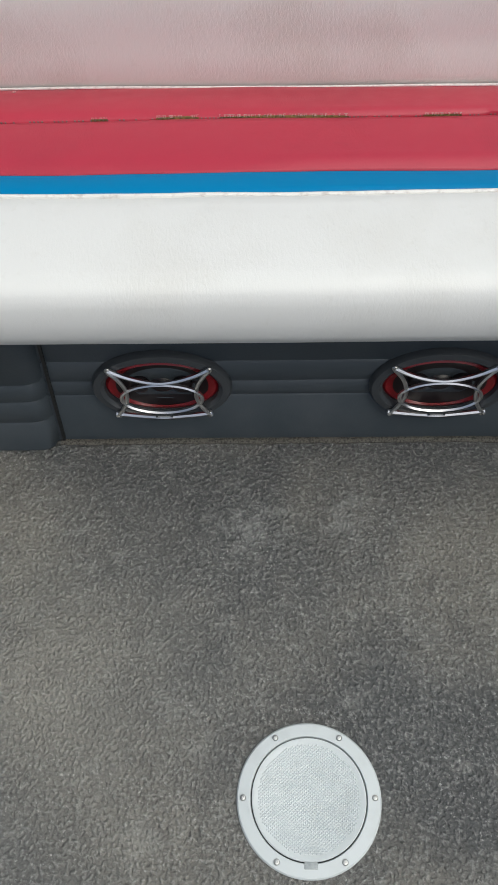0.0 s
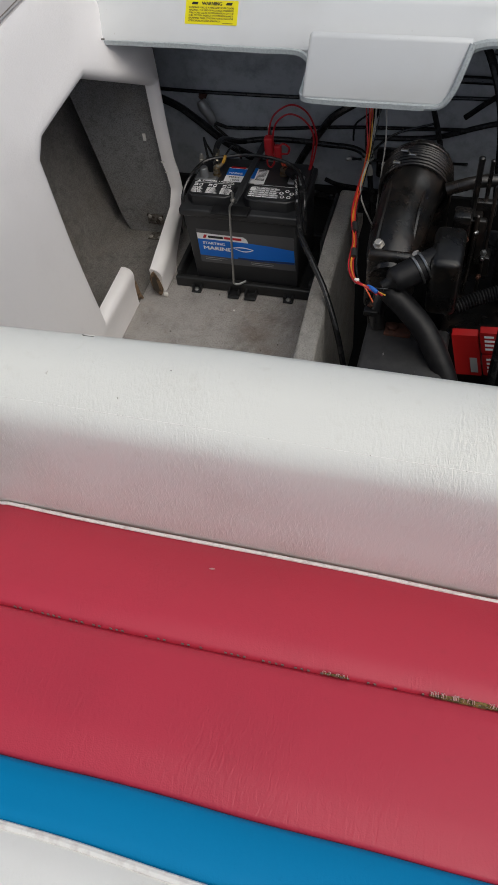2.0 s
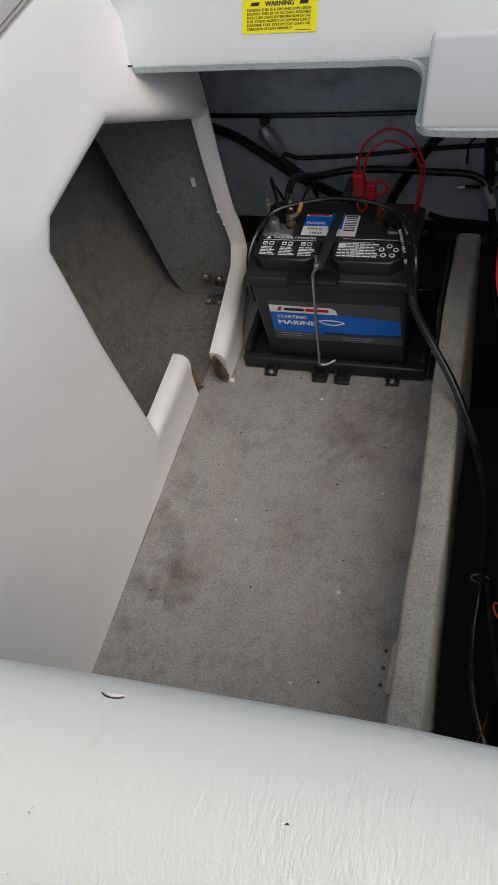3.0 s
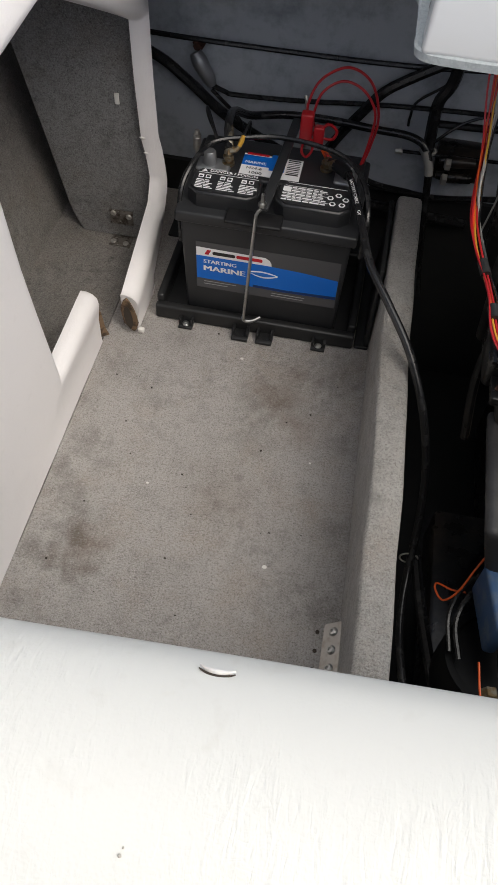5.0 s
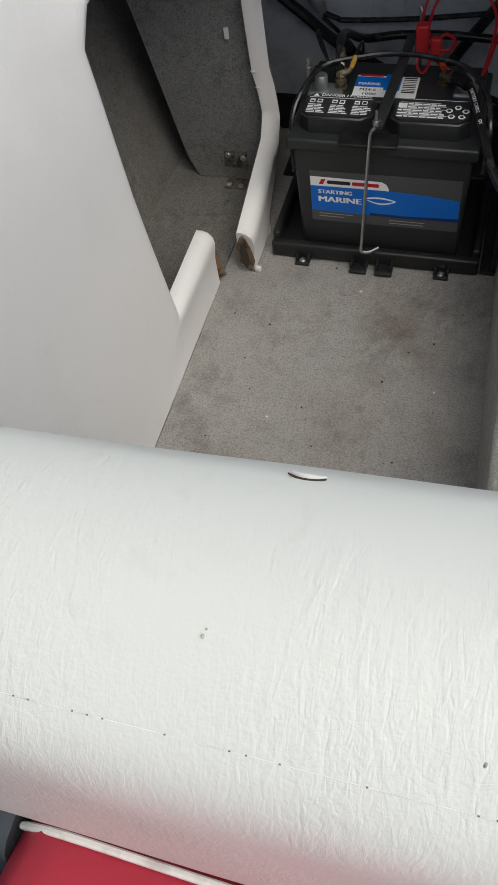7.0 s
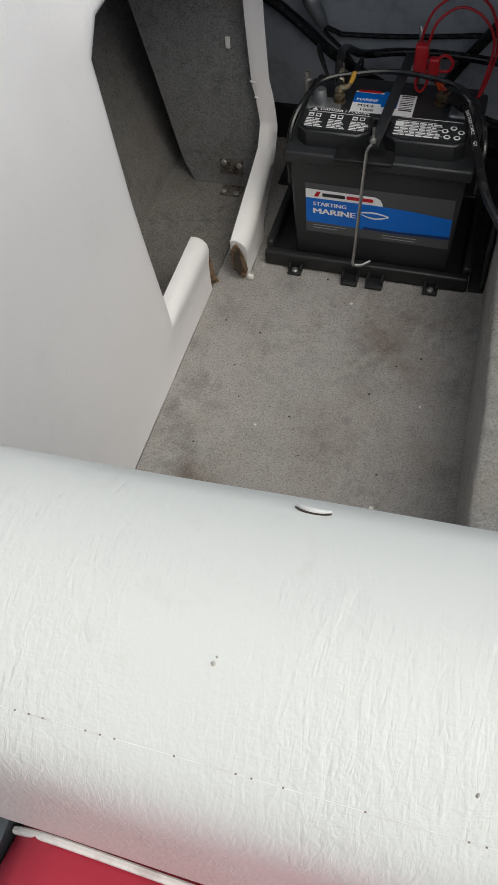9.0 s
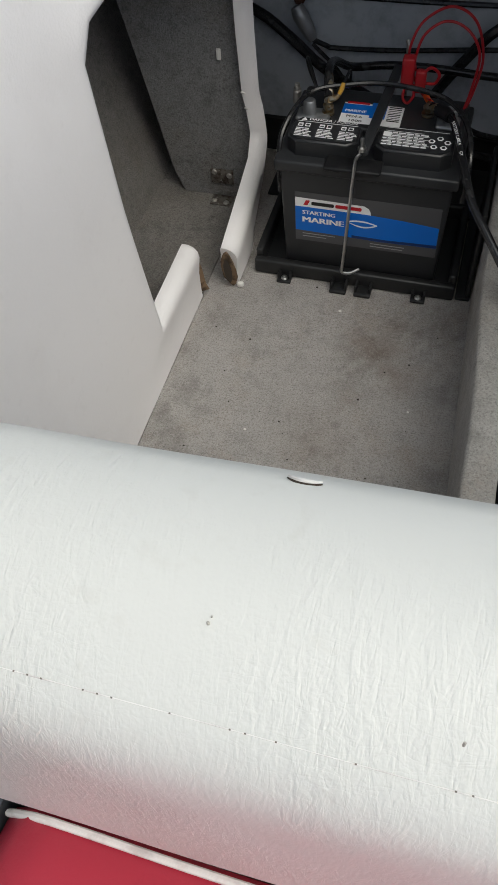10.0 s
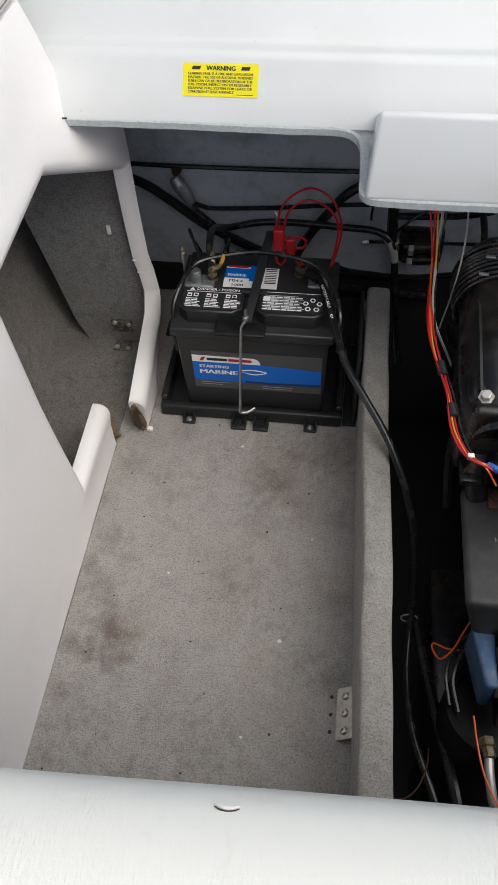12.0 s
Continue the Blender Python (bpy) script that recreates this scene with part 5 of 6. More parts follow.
def battery_cable():
    ob = thing("battery_cable", (0.10, 0.1, 0.23), "thick black battery cable hanging into the engine bay", "cable")
    pts = [(0.062, 0.128, 0.240), (0.078, 0.115, 0.243), (0.094, 0.090, 0.2455), (0.108, 0.045, 0.246), (0.122, -0.010, 0.244), (0.140, -0.071, 0.237), (0.170, -0.12, 0.222),
           (0.206, -0.169, 0.193), (0.236, -0.212, 0.140), (0.257, -0.245, 0.070), (0.264, -0.285, 0.010), (0.263, -0.34, -0.045), (0.262, -0.404, -0.06),
           (0.270, -0.48, -0.055), (0.295, -0.553, -0.06), (0.33, -0.64, -0.10)]
    part("sheath", tube(pts, 0.0054, 10, 7), M_CABLE, ob)
    bm = tube([(0.058, 0.134, 0.2335), (0.066, 0.124, 0.238), (0.074, 0.117, 0.2425)], [0.008, 0.0075, 0.0082], 8, 4)
    part("lug", bm, M_BRASS, ob, "corroded brass cable lug")
    part("boot", tube([(0.072, 0.119, 0.2415), (0.082, 0.109, 0.2435), (0.090, 0.097, 0.245)], [0.0085, 0.009, 0.008], 10, 4), M_RUBBER, ob)
    line = curve(pts, 24)
    way = [0.0]
    for p, q in zip(line, line[1:]):
        way.append(way[-1] + (q - p).length)

    def on_cable(u, v, w):
        k = max(1, min(len(way) - 1, int(np.searchsorted(way, u))))
        q = line[k - 1].lerp(line[k], (u - way[k - 1]) / (way[k] - way[k - 1]))
        d = (line[k] - line[k - 1]).normalized()
        up = Vector((-0.1, -0.75, 0.65))
        up = (up - d * up.dot(d)).normalized()
        side = up.cross(d)
        a = v / 0.0056
        return q + side * math.sin(a) * 0.0057 + up * math.cos(a) * 0.0057

    lettering("cable_print", "BATTERY CABLE", 0.0060, lambda u, v, w: on_cable(0.062 + u, v - 0.002, w), M_PAPER, ob, 0.052)
    lettering("cable_print", "GY", 0.0060, lambda u, v, w: on_cable(0.128 + u, v - 0.002, w), M_PAPER, ob, 0.009)
    return ob


battery_cable()
cable("starter_cable", [(0.272, -0.312, -0.04), (0.286, -0.385, -0.05), (0.308, -0.479, -0.055), (0.327, -0.563, -0.06), (0.35, -0.66, -0.12)], 0.0075, M_CABLE,
      "black starter cable lying in the bilge")
tagged(part("cable_tie", tube([(0.262 + 0.012 * math.cos(a), -0.318, -0.036 + 0.012 * math.sin(a)) for a in np.linspace(0, 6.28, 12)], 0.0012, 5, 2), M_GREYWIRE),
       "pale cable tie round two black cables", "cable tie")


def runs():
    """Black cables that sag along the transom."""
    rows = (
        (((-0.42, 0.336, 0.286), (-0.245, 0.336, 0.279), (-0.085, 0.336, 0.278), (0.145, 0.336, 0.282), (0.45, 0.336, 0.30), (0.9, 0.336, 0.29)), 0.0042, "thin black cable run along the grey transom"),
        (((-0.40, 0.334, 0.30), (-0.253, 0.332, 0.251), (-0.192, 0.330, 0.213), (-0.125, 0.328, 0.161), (-0.011, 0.325, 0.103), (0.075, 0.322, 0.054), (0.172, 0.32, 0.039), (0.30, 0.32, 0.03)), 0.0085, "thick black cable drooping behind the battery"),
        (((-0.158, 0.325, 0.216), (-0.13, 0.326, 0.205), (-0.111, 0.328, 0.201), (-0.009, 0.334, 0.203), (0.150, 0.334, 0.218), (0.40, 0.334, 0.23)), 0.0040, "thin black cable from a ring terminal"),
        (((-0.15, 0.318, 0.21), (-0.10, 0.312, 0.165), (-0.087, 0.30, 0.12), (-0.085, 0.26, 0.10)), 0.0030, "thin black lead hanging behind the battery"),
        (((0.55, 0.33, 0.34), (0.30, 0.328, 0.335), (0.147, 0.325, 0.263), (0.092, 0.324, 0.204), (0.042, 0.322, 0.123), (0.02, 0.32, 0.05)), 0.0085, "thick black cable crossing the transom"),
        (((0.20, 0.33, 0.20), (0.34, 0.33, 0.21), (0.52, 0.33, 0.26), (0.8, 0.33, 0.24)), 0.006, "black cable run behind the engine"),
        (((0.30, 0.33, 0.42), (0.33, 0.32, 0.30), (0.36, 0.30, 0.20), (0.37, 0.27, 0.10)), 0.006, "black cable hanging behind the engine"),
        (((0.38, 0.30, 0.47), (0.43, 0.26, 0.43), (0.47, 0.22, 0.33), (0.49, 0.20, 0.15)), 0.008, "black control cable bending down to the engine"),
        (((0.28, 0.30, 0.46), (0.40, 0.31, 0.44), (0.56, 0.32, 0.40), (0.80, 0.32, 0.42)), 0.007, "black control cable above the engine"),
    )
    rows += (
        (((0.225, 0.322, 0.40), (0.221, 0.320, 0.283), (0.205, 0.318, 0.239), (0.206, 0.312, 0.164)), 0.0095, "thick taped cable dropping to a clamp on the transom"),
        (((0.168, 0.330, 0.190), (0.168, 0.330, 0.205), (0.174, 0.330, 0.232), (0.212, 0.330, 0.265), (0.235, 0.330, 0.300)), 0.0022, "thin black wire looping up the transom"),
        (((0.210, 0.320, 0.170), (0.238, 0.322, 0.200), (0.271, 0.325, 0.221), (0.34, 0.325, 0.245)), 0.0025, "thin black wire leaving the cable clamp"),
        (((0.105, 0.322, 0.092), (0.135, 0.320, 0.082), (0.183, 0.320, 0.077), (0.24, 0.322, 0.072), (0.34, 0.324, 0.085)), 0.0050, "black cable low on the transom behind the divider"),
        (((0.166, 0.318, 0.152), (0.218, 0.316, 0.155), (0.278, 0.316, 0.157), (0.42, 0.318, 0.160)), 0.0030, "thin black control rod behind the engine"),
        (((0.40, 0.33, 0.26), (0.46, 0.33, 0.31), (0.52, 0.33, 0.33), (0.70, 0.33, 0.335)), 0.0060, "black cable sweeping behind the engine"),
        (((0.44, 0.31, 0.41), (0.50, 0.31, 0.39), (0.57, 0.31, 0.35), (0.60, 0.30, 0.22)), 0.0065, "black control cable curving behind the engine"),
    )
    for pts, r, label in rows:
        tagged(part("cable", tube(pts, r, 8, 6), M_CABLE), label, "cable")


runs()


def control_fitting():
    """Cable ends of the controls, on the transom beside the engine."""
    ob = thing("control_fitting", (0.25, 0.345, 0.14), "dark control cable fittings bolted to the transom", "fitting")
    part("plate", box(0.222, 0.300, 0.322, 0.346, 0.108, 0.172, 0.004), M_IRON, ob)
    for z in (0.152, 0.124):
        barrel = part("barrel", tube([(0.228, 0.310, z), (0.250, 0.309, z), (0.285, 0.309, z + 0.002)], [0.006, 0.010, 0.008], 10, 3), M_IRON, ob)
        part("nut", turned((0.246, 0.300, z), (-1, 0, 0), [(0.010, 0), (0.010, 0.008), (0.006, 0.010)], 6), M_ZINC, barrel, "dull nut")
    part("end_stud", bolt((0.166, 0.318, 0.152), (-1, -0.3, 0), 0.004, 0.010), M_STEEL, ob)
    part("clamp", tube([(0.206 + 0.012 * math.cos(a), 0.307 + 0.012 * math.sin(a), 0.166) for a in np.linspace(0, 6.28, 14)], 0.0022, 6, 2), M_GREYWIRE, ob, "pale cable tie")


control_fitting()


def negative_cable():
    ob = thing("ground_cable", (-0.08, 0.11, 0.25), "thick black cable arching from the battery stud to the engine", "cable")
    pts = [(-0.080, 0.112, 0.246), (-0.088, 0.150, 0.262), (-0.092, 0.21, 0.245), (-0.075, 0.27, 0.205), (-0.026, 0.30, 0.196), (0.04, 0.302, 0.197), (0.113, 0.30, 0.194), (0.182, 0.295, 0.191),
           (0.209, 0.285, 0.163), (0.222, 0.275, 0.074), (0.235, 0.26, -0.03), (0.245, 0.25, -0.08)]
    part("sheath", tube(pts, 0.0062, 10, 6), M_CABLE, ob)
    part("lug", tube([(-0.080, 0.112, 0.238), (-0.081, 0.122, 0.252), (-0.086, 0.142, 0.260)], [0.0065, 0.0062, 0.0066], 8, 4), M_BRASS, ob, "corroded brass lug")
    part("sleeve", tube([(0.200, 0.288, 0.178), (0.211, 0.284, 0.155), (0.214, 0.282, 0.14)], 0.0074, 10, 3), M_GREYWIRE, ob, "grey clamp")


negative_cable()
cable("thin_cable", [(-0.128, 0.020, 0.150), (-0.131, 0.030, 0.215), (-0.124, 0.060, 0.243), (-0.104, 0.108, 0.254), (-0.057, 0.128, 0.258), (-0.004, 0.136, 0.2605), (0.059, 0.122, 0.262),
                     (0.096, 0.095, 0.262), (0.120, 0.051, 0.254), (0.128, 0.015, 0.228), (0.127, 0.02, 0.17)], 0.0036, M_CABLE, "thin black cable looped over the battery top")
cable("thin_lead", [(-0.098, 0.12, 0.252), (-0.125, 0.18, 0.262), (-0.128, 0.20, 0.235), (-0.112, 0.21, 0.18), (-0.105, 0.22, 0.10)], 0.0024, M_CABLE, "thin black lead beside the battery post")
ob = thing("terminal_lead", (-0.066, 0.118, 0.24), "yellow crimp terminal on the battery stud", "terminal")
part("crimp", tube([(-0.066, 0.116, 0.250), (-0.063, 0.121, 0.257), (-0.062, 0.125, 0.262)], [0.0030, 0.0034, 0.0028], 8, 3), M_YELLOW, ob)
part("ring", tube([(-0.078, 0.113, 0.2445), (-0.070, 0.114, 0.246), (-0.066, 0.116, 0.250)], [0.006, 0.004, 0.003], 8, 3), M_BRASS, ob)
part("wire", tube([(-0.062, 0.125, 0.262), (-0.062, 0.18, 0.25), (-0.075, 0.25, 0.18)], 0.002, 6, 5), M_CABLE, ob)


def ring_terminal():
    ob = thing("ring_terminal", (-0.171, 0.335, 0.25), "clear-capped cable end bolted to the transom", "terminal")
    part("bolt", bolt((-0.176, 0.345, 0.268), (0, -1, 0.1), 0.007, 0.016), M_RUST, ob, "rusty bolt")
    part("cap", tube([(-0.178, 0.326, 0.262), (-0.171, 0.324, 0.250), (-0.157, 0.323, 0.226), (-0.150, 0.322, 0.214)], [0.010, 0.0135, 0.011, 0.007], 10, 5), M_LEAD, ob, "clouded clear cap")


ring_terminal()
ob = thing("hose_barb", (-0.135, 0.21, 0.0), "small dull metal fitting standing behind the battery", "fitting")
part("body", turned((-0.150, 0.215, 0.0), (0, 0, 1), [(0.010, 0), (0.010, 0.02), (0.004, 0.022), (0.003, 0.170), (0.0065, 0.170), (0.0065, 0.190), (0.003, 0.193)], 14), M_ZINC, ob)
part("nut", bolt((-0.150, 0.215, 0.193), (0, 0, 1), 0.004, 0.008), M_ZINC, ob)


def fused_lead():
    ob = thing("fused_lead", (0.03, 0.17, 0.26), "bright red fused wire looped above the battery", "wire")
    part("wire", tube([(0.058, 0.136, 0.243), (0.046, 0.165, 0.232), (0.034, 0.178, 0.240), (0.021, 0.180, 0.267), (0.019, 0.18, 0.293), (0.033, 0.182, 0.327), (0.067, 0.185, 0.347), (0.101, 0.182, 0.332),
                       (0.118, 0.178, 0.287), (0.114, 0.172, 0.244), (0.104, 0.160, 0.212), (0.098, 0.150, 0.19)], 0.0019, 8, 7), M_REDWIRE, ob)
    part("wire", tube([(0.030, 0.174, 0.262), (0.028, 0.173, 0.280), (0.037, 0.174, 0.313), (0.063, 0.176, 0.332), (0.093, 0.175, 0.323), (0.113, 0.172, 0.293), (0.110, 0.166, 0.245), (0.100, 0.155, 0.20)], 0.0019, 8, 7), M_REDWIRE, ob)
    bm = box(0.012, 0.030, 0.158, 0.174, 0.246, 0.286, 0.003, 3)
    part("fuse_holder", bm, M_REDWIRE, ob, "red fuse holder")
    bm = box(0.032, 0.047, 0.160, 0.172, 0.236, 0.268, 0.003, 3)
    part("fuse_cap", bm, M_REDWIRE, ob, "red fuse cap")
    part("strap", tube([(0.020, 0.16, 0.25), (0.018, 0.155, 0.232), (0.026, 0.153, 0.225), (0.033, 0.156, 0.236), (0.030, 0.16, 0.25)], 0.002, 6, 5), M_REDWIRE, ob)
    part("strap", tube([(0.040, 0.165, 0.262), (0.052, 0.163, 0.274), (0.064, 0.163, 0.266), (0.060, 0.164, 0.252), (0.046, 0.165, 0.25)], 0.0022, 6, 5), M_REDWIRE, ob)
    part("orange_end", tube([(0.050, 0.158, 0.236), (0.056, 0.145, 0.236), (0.060, 0.136, 0.239)], 0.0042, 8, 3), M_ORANGE, ob, "orange crimp end")


fused_lead()

# ---- fittings and crumbs in the locker ----
def angle_bracket():
    ob = thing("angle_bracket", (0.16, -0.49, 0.0), "galvanised angle bracket with three screws at the divider", "bracket")
    lay = lambda u, v, w: Vector((0.1645 + u * 0.72 - w * 0.69, v, 0.002 + u * 0.69 + w * 0.72))
    part("plate", prism(rounded(0.0, 0.030, -0.522, -0.453, 0.002, 2), lay, 0.003), M_ZINC, ob)
    for y in (-0.465, -0.488, -0.511):
        part("screw", screw(lay(0.015, y, 0.003), (-0.69, 0, 0.72), 0.0058), M_STEEL, ob)
    for y in (-0.463, -0.487, -0.510):
        part("old_hole", turned((0.155, y, 0.0), (0, 0, 1), [(0.0026, 0), (0.0026, 0.0008)], 8), M_GRIME, ob, "dark empty screw hole")


angle_bracket()
ob = thing("corner_bracket", (-0.272, 0.165, 0.03), "corroded metal bracket at the foot of the lining board", "bracket")
part("plate", box(-0.292, -0.252, 0.1755, 0.1785, 0.030, 0.058, 0.001), M_CORR, ob)
part("plate", box(-0.290, -0.254, 0.150, 0.176, 0.004, 0.0070, 0.001), M_CORR, ob)
for x, y, z, ax in ((-0.285, 0.1755, 0.052, (0, -1, 0)), (-0.259, 0.1755, 0.048, (0, -1, 0)), (-0.284, 0.158, 0.0068, (0, 0, 1)), (-0.262, 0.156, 0.0068, (0, 0, 1))):
    part("screw", screw((x, y, z), ax, 0.005), M_ZINC, ob)
tagged(part("paint_fleck", box(-0.266, -0.259, 0.181, 0.1845, 0.245, 0.262, 0.001), M_PIPING), "white paint fleck on the lining board", "fleck")
bm = bmesh.new()
rnd = random.Random(21)
for k in range(34):
    x, y = rnd.uniform(-0.22, 0.16), rnd.uniform(-0.66, 0.0)
    s = rnd.uniform(0.0006, 0.0018)
    turned((x, y, 0.0), (0, 0, 1), [(s, 0), (s * 0.9, s * 0.6), (s * 0.3, s * 0.9)], 6, bm, rnd.uniform(0.5, 1))
tagged(part("crumbs", bm, M_GRIME), "dark crumbs scattered on the locker carpet", "debris", kind="stuff")
bm = bmesh.new()
for x, y, s in ((0.077, -0.391, 0.0032), (-0.02, -0.05, 0.0025), (0.04, -0.53, 0.002), (-0.10, -0.30, 0.002), (0.11, -0.22, 0.0018)):
    turned((x, y, 0.0), (0, 0, 1), [(s, 0), (s, s * 0.4), (s * 0.4, s * 0.7)], 7, bm, 0.8)
tagged(part("pale_crumbs", bm, M_PIPING), "pale crumbs on the locker carpet", "debris", kind="stuff")


# ---- engine bay ----
def engine_block():
    ob = thing("engine", (0.6, -0.1, -0.36), "black inboard engine standing in the dark bilge", "engine")
    part("block", box(0.42, 1.10, -0.50, 0.20, -0.36, 0.10, 0.03, 3), M_IRON, ob)
    bm = box(0.296, 0.440, -0.415, -0.245, -0.10, 0.208, 0.010, 3)
    for v in bm.verts:
        if v.co.x < 0.37:
            v.co.x += (0.208 - v.co.z) * 0.28
    part("side_tank", bm, M_SCUFFED, ob, "scuffed black steel side box")
    part("side_tank_foot", box(0.300, 0.440, -0.45, -0.20, -0.16, -0.08, 0.01), M_IRON, ob)
    part("bolt", bolt((0.343, -0.262, 0.206), (0, 0, 1), 0.010, 0.010), M_RUST, ob, "rusty bolt")
    part("bracket", box(0.330, 0.375, -0.280, -0.248, 0.202, 0.212, 0.003), M_RUST, ob, "rusty bracket")
    # exhaust riser and manifold
    sx = -0.022
    bm = tube([(0.352 + sx, -0.238, 0.296), (0.350 + sx, -0.20, 0.306), (0.350 + sx, -0.14, 0.314), (0.355 + sx, -0.07, 0.320), (0.360 + sx, -0.02, 0.326), (0.364 + sx, 0.03, 0.318), (0.368 + sx, 0.065, 0.26), (0.370 + sx, 0.08, 0.16)],
              [0.034, 0.044, 0.047, 0.049, 0.056, 0.060, 0.056, 0.052], 20, 5)
    manifold = part("manifold", bm, M_IRON, ob, "black cast manifold with rust bloom")
    part("cast_side", box(0.288, 0.352, -0.215, -0.045, 0.235, 0.345, 0.016, 3), M_IRON, manifold)
    part("cast_pad", box(0.285, 0.330, -0.226, -0.150, 0.215, 0.262, 0.008, 3), M_IRON, manifold)
    part("flange", box(0.312 + sx, 0.392 + sx, -0.240, -0.222, 0.262, 0.346, 0.008, 3), M_IRON, ob)
    for k in range(4):
        x = 0.300 + 0.019 * k
        part("rib", tube([(x, -0.205, 0.344 - 0.0015 * k * k), (x + 0.001, -0.14, 0.352), (x + 0.003, -0.06, 0.357)], 0.0035, 6, 4), M_IRON, manifold)
    for x, y, z, ax in ((0.306, -0.214, 0.344, (-0.2, -0.3, 1)), (0.370, -0.232, 0.342, (-0.3, -0.2, 1))):
        part("bolt", bolt((x, y, z), ax, 0.0065, 0.009), M_ZINC, ob, "bright bolt head")
    # ribbed collar where the elbow meets the riser
    for k in range(7):
        y = -0.022 + 0.0075 * k
        q = Vector((0.361 + sx, y, 0.3225))
        r = 0.0595 + 0.003 * math.sin(k * 0.5)
        ring = [q + Vector((math.cos(a) * r, math.sin(a) * -0.006, math.sin(a) * r)) for a in np.linspace(0, 6.283, 26)]
        part("collar_rib", tube(ring, 0.0030, 6, 1), M_IRON, manifold)
    for y, z, x in ((-0.034, 0.380, 0.322), (-0.016, 0.386, 0.346), (-0.006, 0.386, 0.331)):
        part("clamp_screw", tube([(x + sx, y, z), (x + sx + 0.012, y - 0.002, z + 0.001)], 0.0028, 8, 2), M_STEEL, manifold, "bright clamp screw")
    for y, z in ((-0.034, 0.3225), (0.034, 0.320)):
        q = Vector((0.361 + sx, y, z))
        ring = [q + Vector((math.cos(a) * 0.0605, math.sin(a) * -0.004, math.sin(a) * 0.0605)) for a in np.linspace(0, 6.283, 24)]
        part("hose_clamp", tube(ring, 0.0024, 6, 2), M_IRON, ob)
    # castings and brackets in front of the riser
    part("bracket", box(0.292, 0.318, -0.262, -0.226, 0.228, 0.240, 0.003), M_IRON, ob)
    part("bolt", bolt((0.305, -0.246, 0.240), (-0.1, -0.3, 1), 0.006, 0.007), M_RUST, ob, "rusty hexagon bolt")
    part("elbow", tube([(0.322, -0.225, 0.262), (0.314, -0.245, 0.235), (0.318, -0.262, 0.205)], [0.016, 0.014, 0.013], 12, 4), M_IRON, ob)
    part("elbow", tube([(0.345, -0.10, 0.30), (0.318, -0.085, 0.285), (0.306, -0.07, 0.235), (0.312, -0.06, 0.14)], [0.018, 0.016, 0.014, 0.014], 12, 4), M_IRON, ob)
    part("stay", tube([(0.298, -0.15, 0.235), (0.292, -0.17, 0.17), (0.30, -0.20, 0.09)], 0.006, 8, 3), M_IRON, ob)
    # sensor with a steel band, and the hose below it
    bm = tube([(0.323, -0.284, 0.318), (0.334, -0.277, 0.322), (0.341, -0.272, 0.324), (0.372, -0.254, 0.334), (0.402, -0.236, 0.344)],
              [0.008, 0.010, 0.021, 0.022, 0.022], 14, 4)
    part("sensor", bm, M_RUBBER, ob, "black rubber sensor boot")
    for t in (0.374, 0.384):
        q, d = Vector((t, -0.2530 + (t - 0.374) * 0.6, 0.3345 + (t - 0.374) * 0.33)), Vector((0.030, 0.018, 0.012)).normalized()
        s = d.orthogonal().normalized()
        u = d.cross(s)
        part("hose_clamp", tube([q + s * math.cos(a) * 0.0235 + u * math.sin(a) * 0.0235 for a in np.linspace(0, 6.283, 18)], 0.0022, 6, 2), M_STEEL, ob, "steel band")
    part("housing", box(0.392, 0.442, -0.27, -0.17, 0.255, 0.365, 0.012, 3), M_IRON, ob)
    # throttle linkage, rods and bolts beside the riser
    rnd = random.Random(9)
    for x, y, z0, z1, r in ((0.440, -0.10, 0.22, 0.43, 0.005), (0.458, -0.09, 0.20, 0.42, 0.0035), (0.448, -0.14, 0.20, 0.35, 0.004), (0.424, -0.15, 0.22, 0.36, 0.005), (0.470, -0.13, 0.18, 0.40, 0.003)):
        rod = part("linkage_rod", tube([(x, y, z0), (x + 0.004, y, (z0 + z1) / 2), (x + 0.006, y + 0.01, z1)], r, 8, 3), M_IRON, ob)
        part("joint", turned((x + 0.006, y + 0.01, z1), (0, 0, 1), [(r * 1.1, 0), (r * 1.1, 0.006), (r * 0.6, 0.008)], 8), M_IRON, rod)
    part("lever", box(0.418, 0.470, -0.13, -0.115, 0.255, 0.345, 0.004), M_IRON, ob)
    part("lever", box(0.438, 0.482, -0.10, -0.085, 0.330, 0.360, 0.004), M_IRON, ob)
    for k in range(9):
        p = (rnd.uniform(0.40, 0.48), rnd.uniform(-0.17, -0.13), rnd.uniform(0.18, 0.40))
        part("bolt", bolt(p, (rnd.uniform(-1, 0.5), -1, rnd.uniform(0, 1)), rnd.uniform(0.0025, 0.0042), 0.006), M_STEEL if k % 3 else M_RUST, ob, "small bolt head")
    for x, y, z, sx2, sz in ((0.408, -0.165, 0.300, 0.018, 0.030), (0.430, -0.150, 0.355, 0.014, 0.018), (0.452, -0.118, 0.300, 0.010, 0.045), (0.470, -0.110, 0.245, 0.016, 0.020), (0.415, -0.145, 0.235, 0.020, 0.016)):
        part("casting", box(x - sx2, x + sx2, y - 0.012, y + 0.020, z - sz, z + sz, 0.004, 2), M_IRON, ob)
    part("carburettor", box(0.50, 0.58, -0.06, 0.10, 0.12, 0.30, 0.02, 3), M_IRON, ob)
    part("pipe", tube([(0.395, -0.05, 0.345), (0.45, -0.04, 0.360), (0.52, -0.02, 0.355)], 0.011, 10, 4), M_IRON, ob)
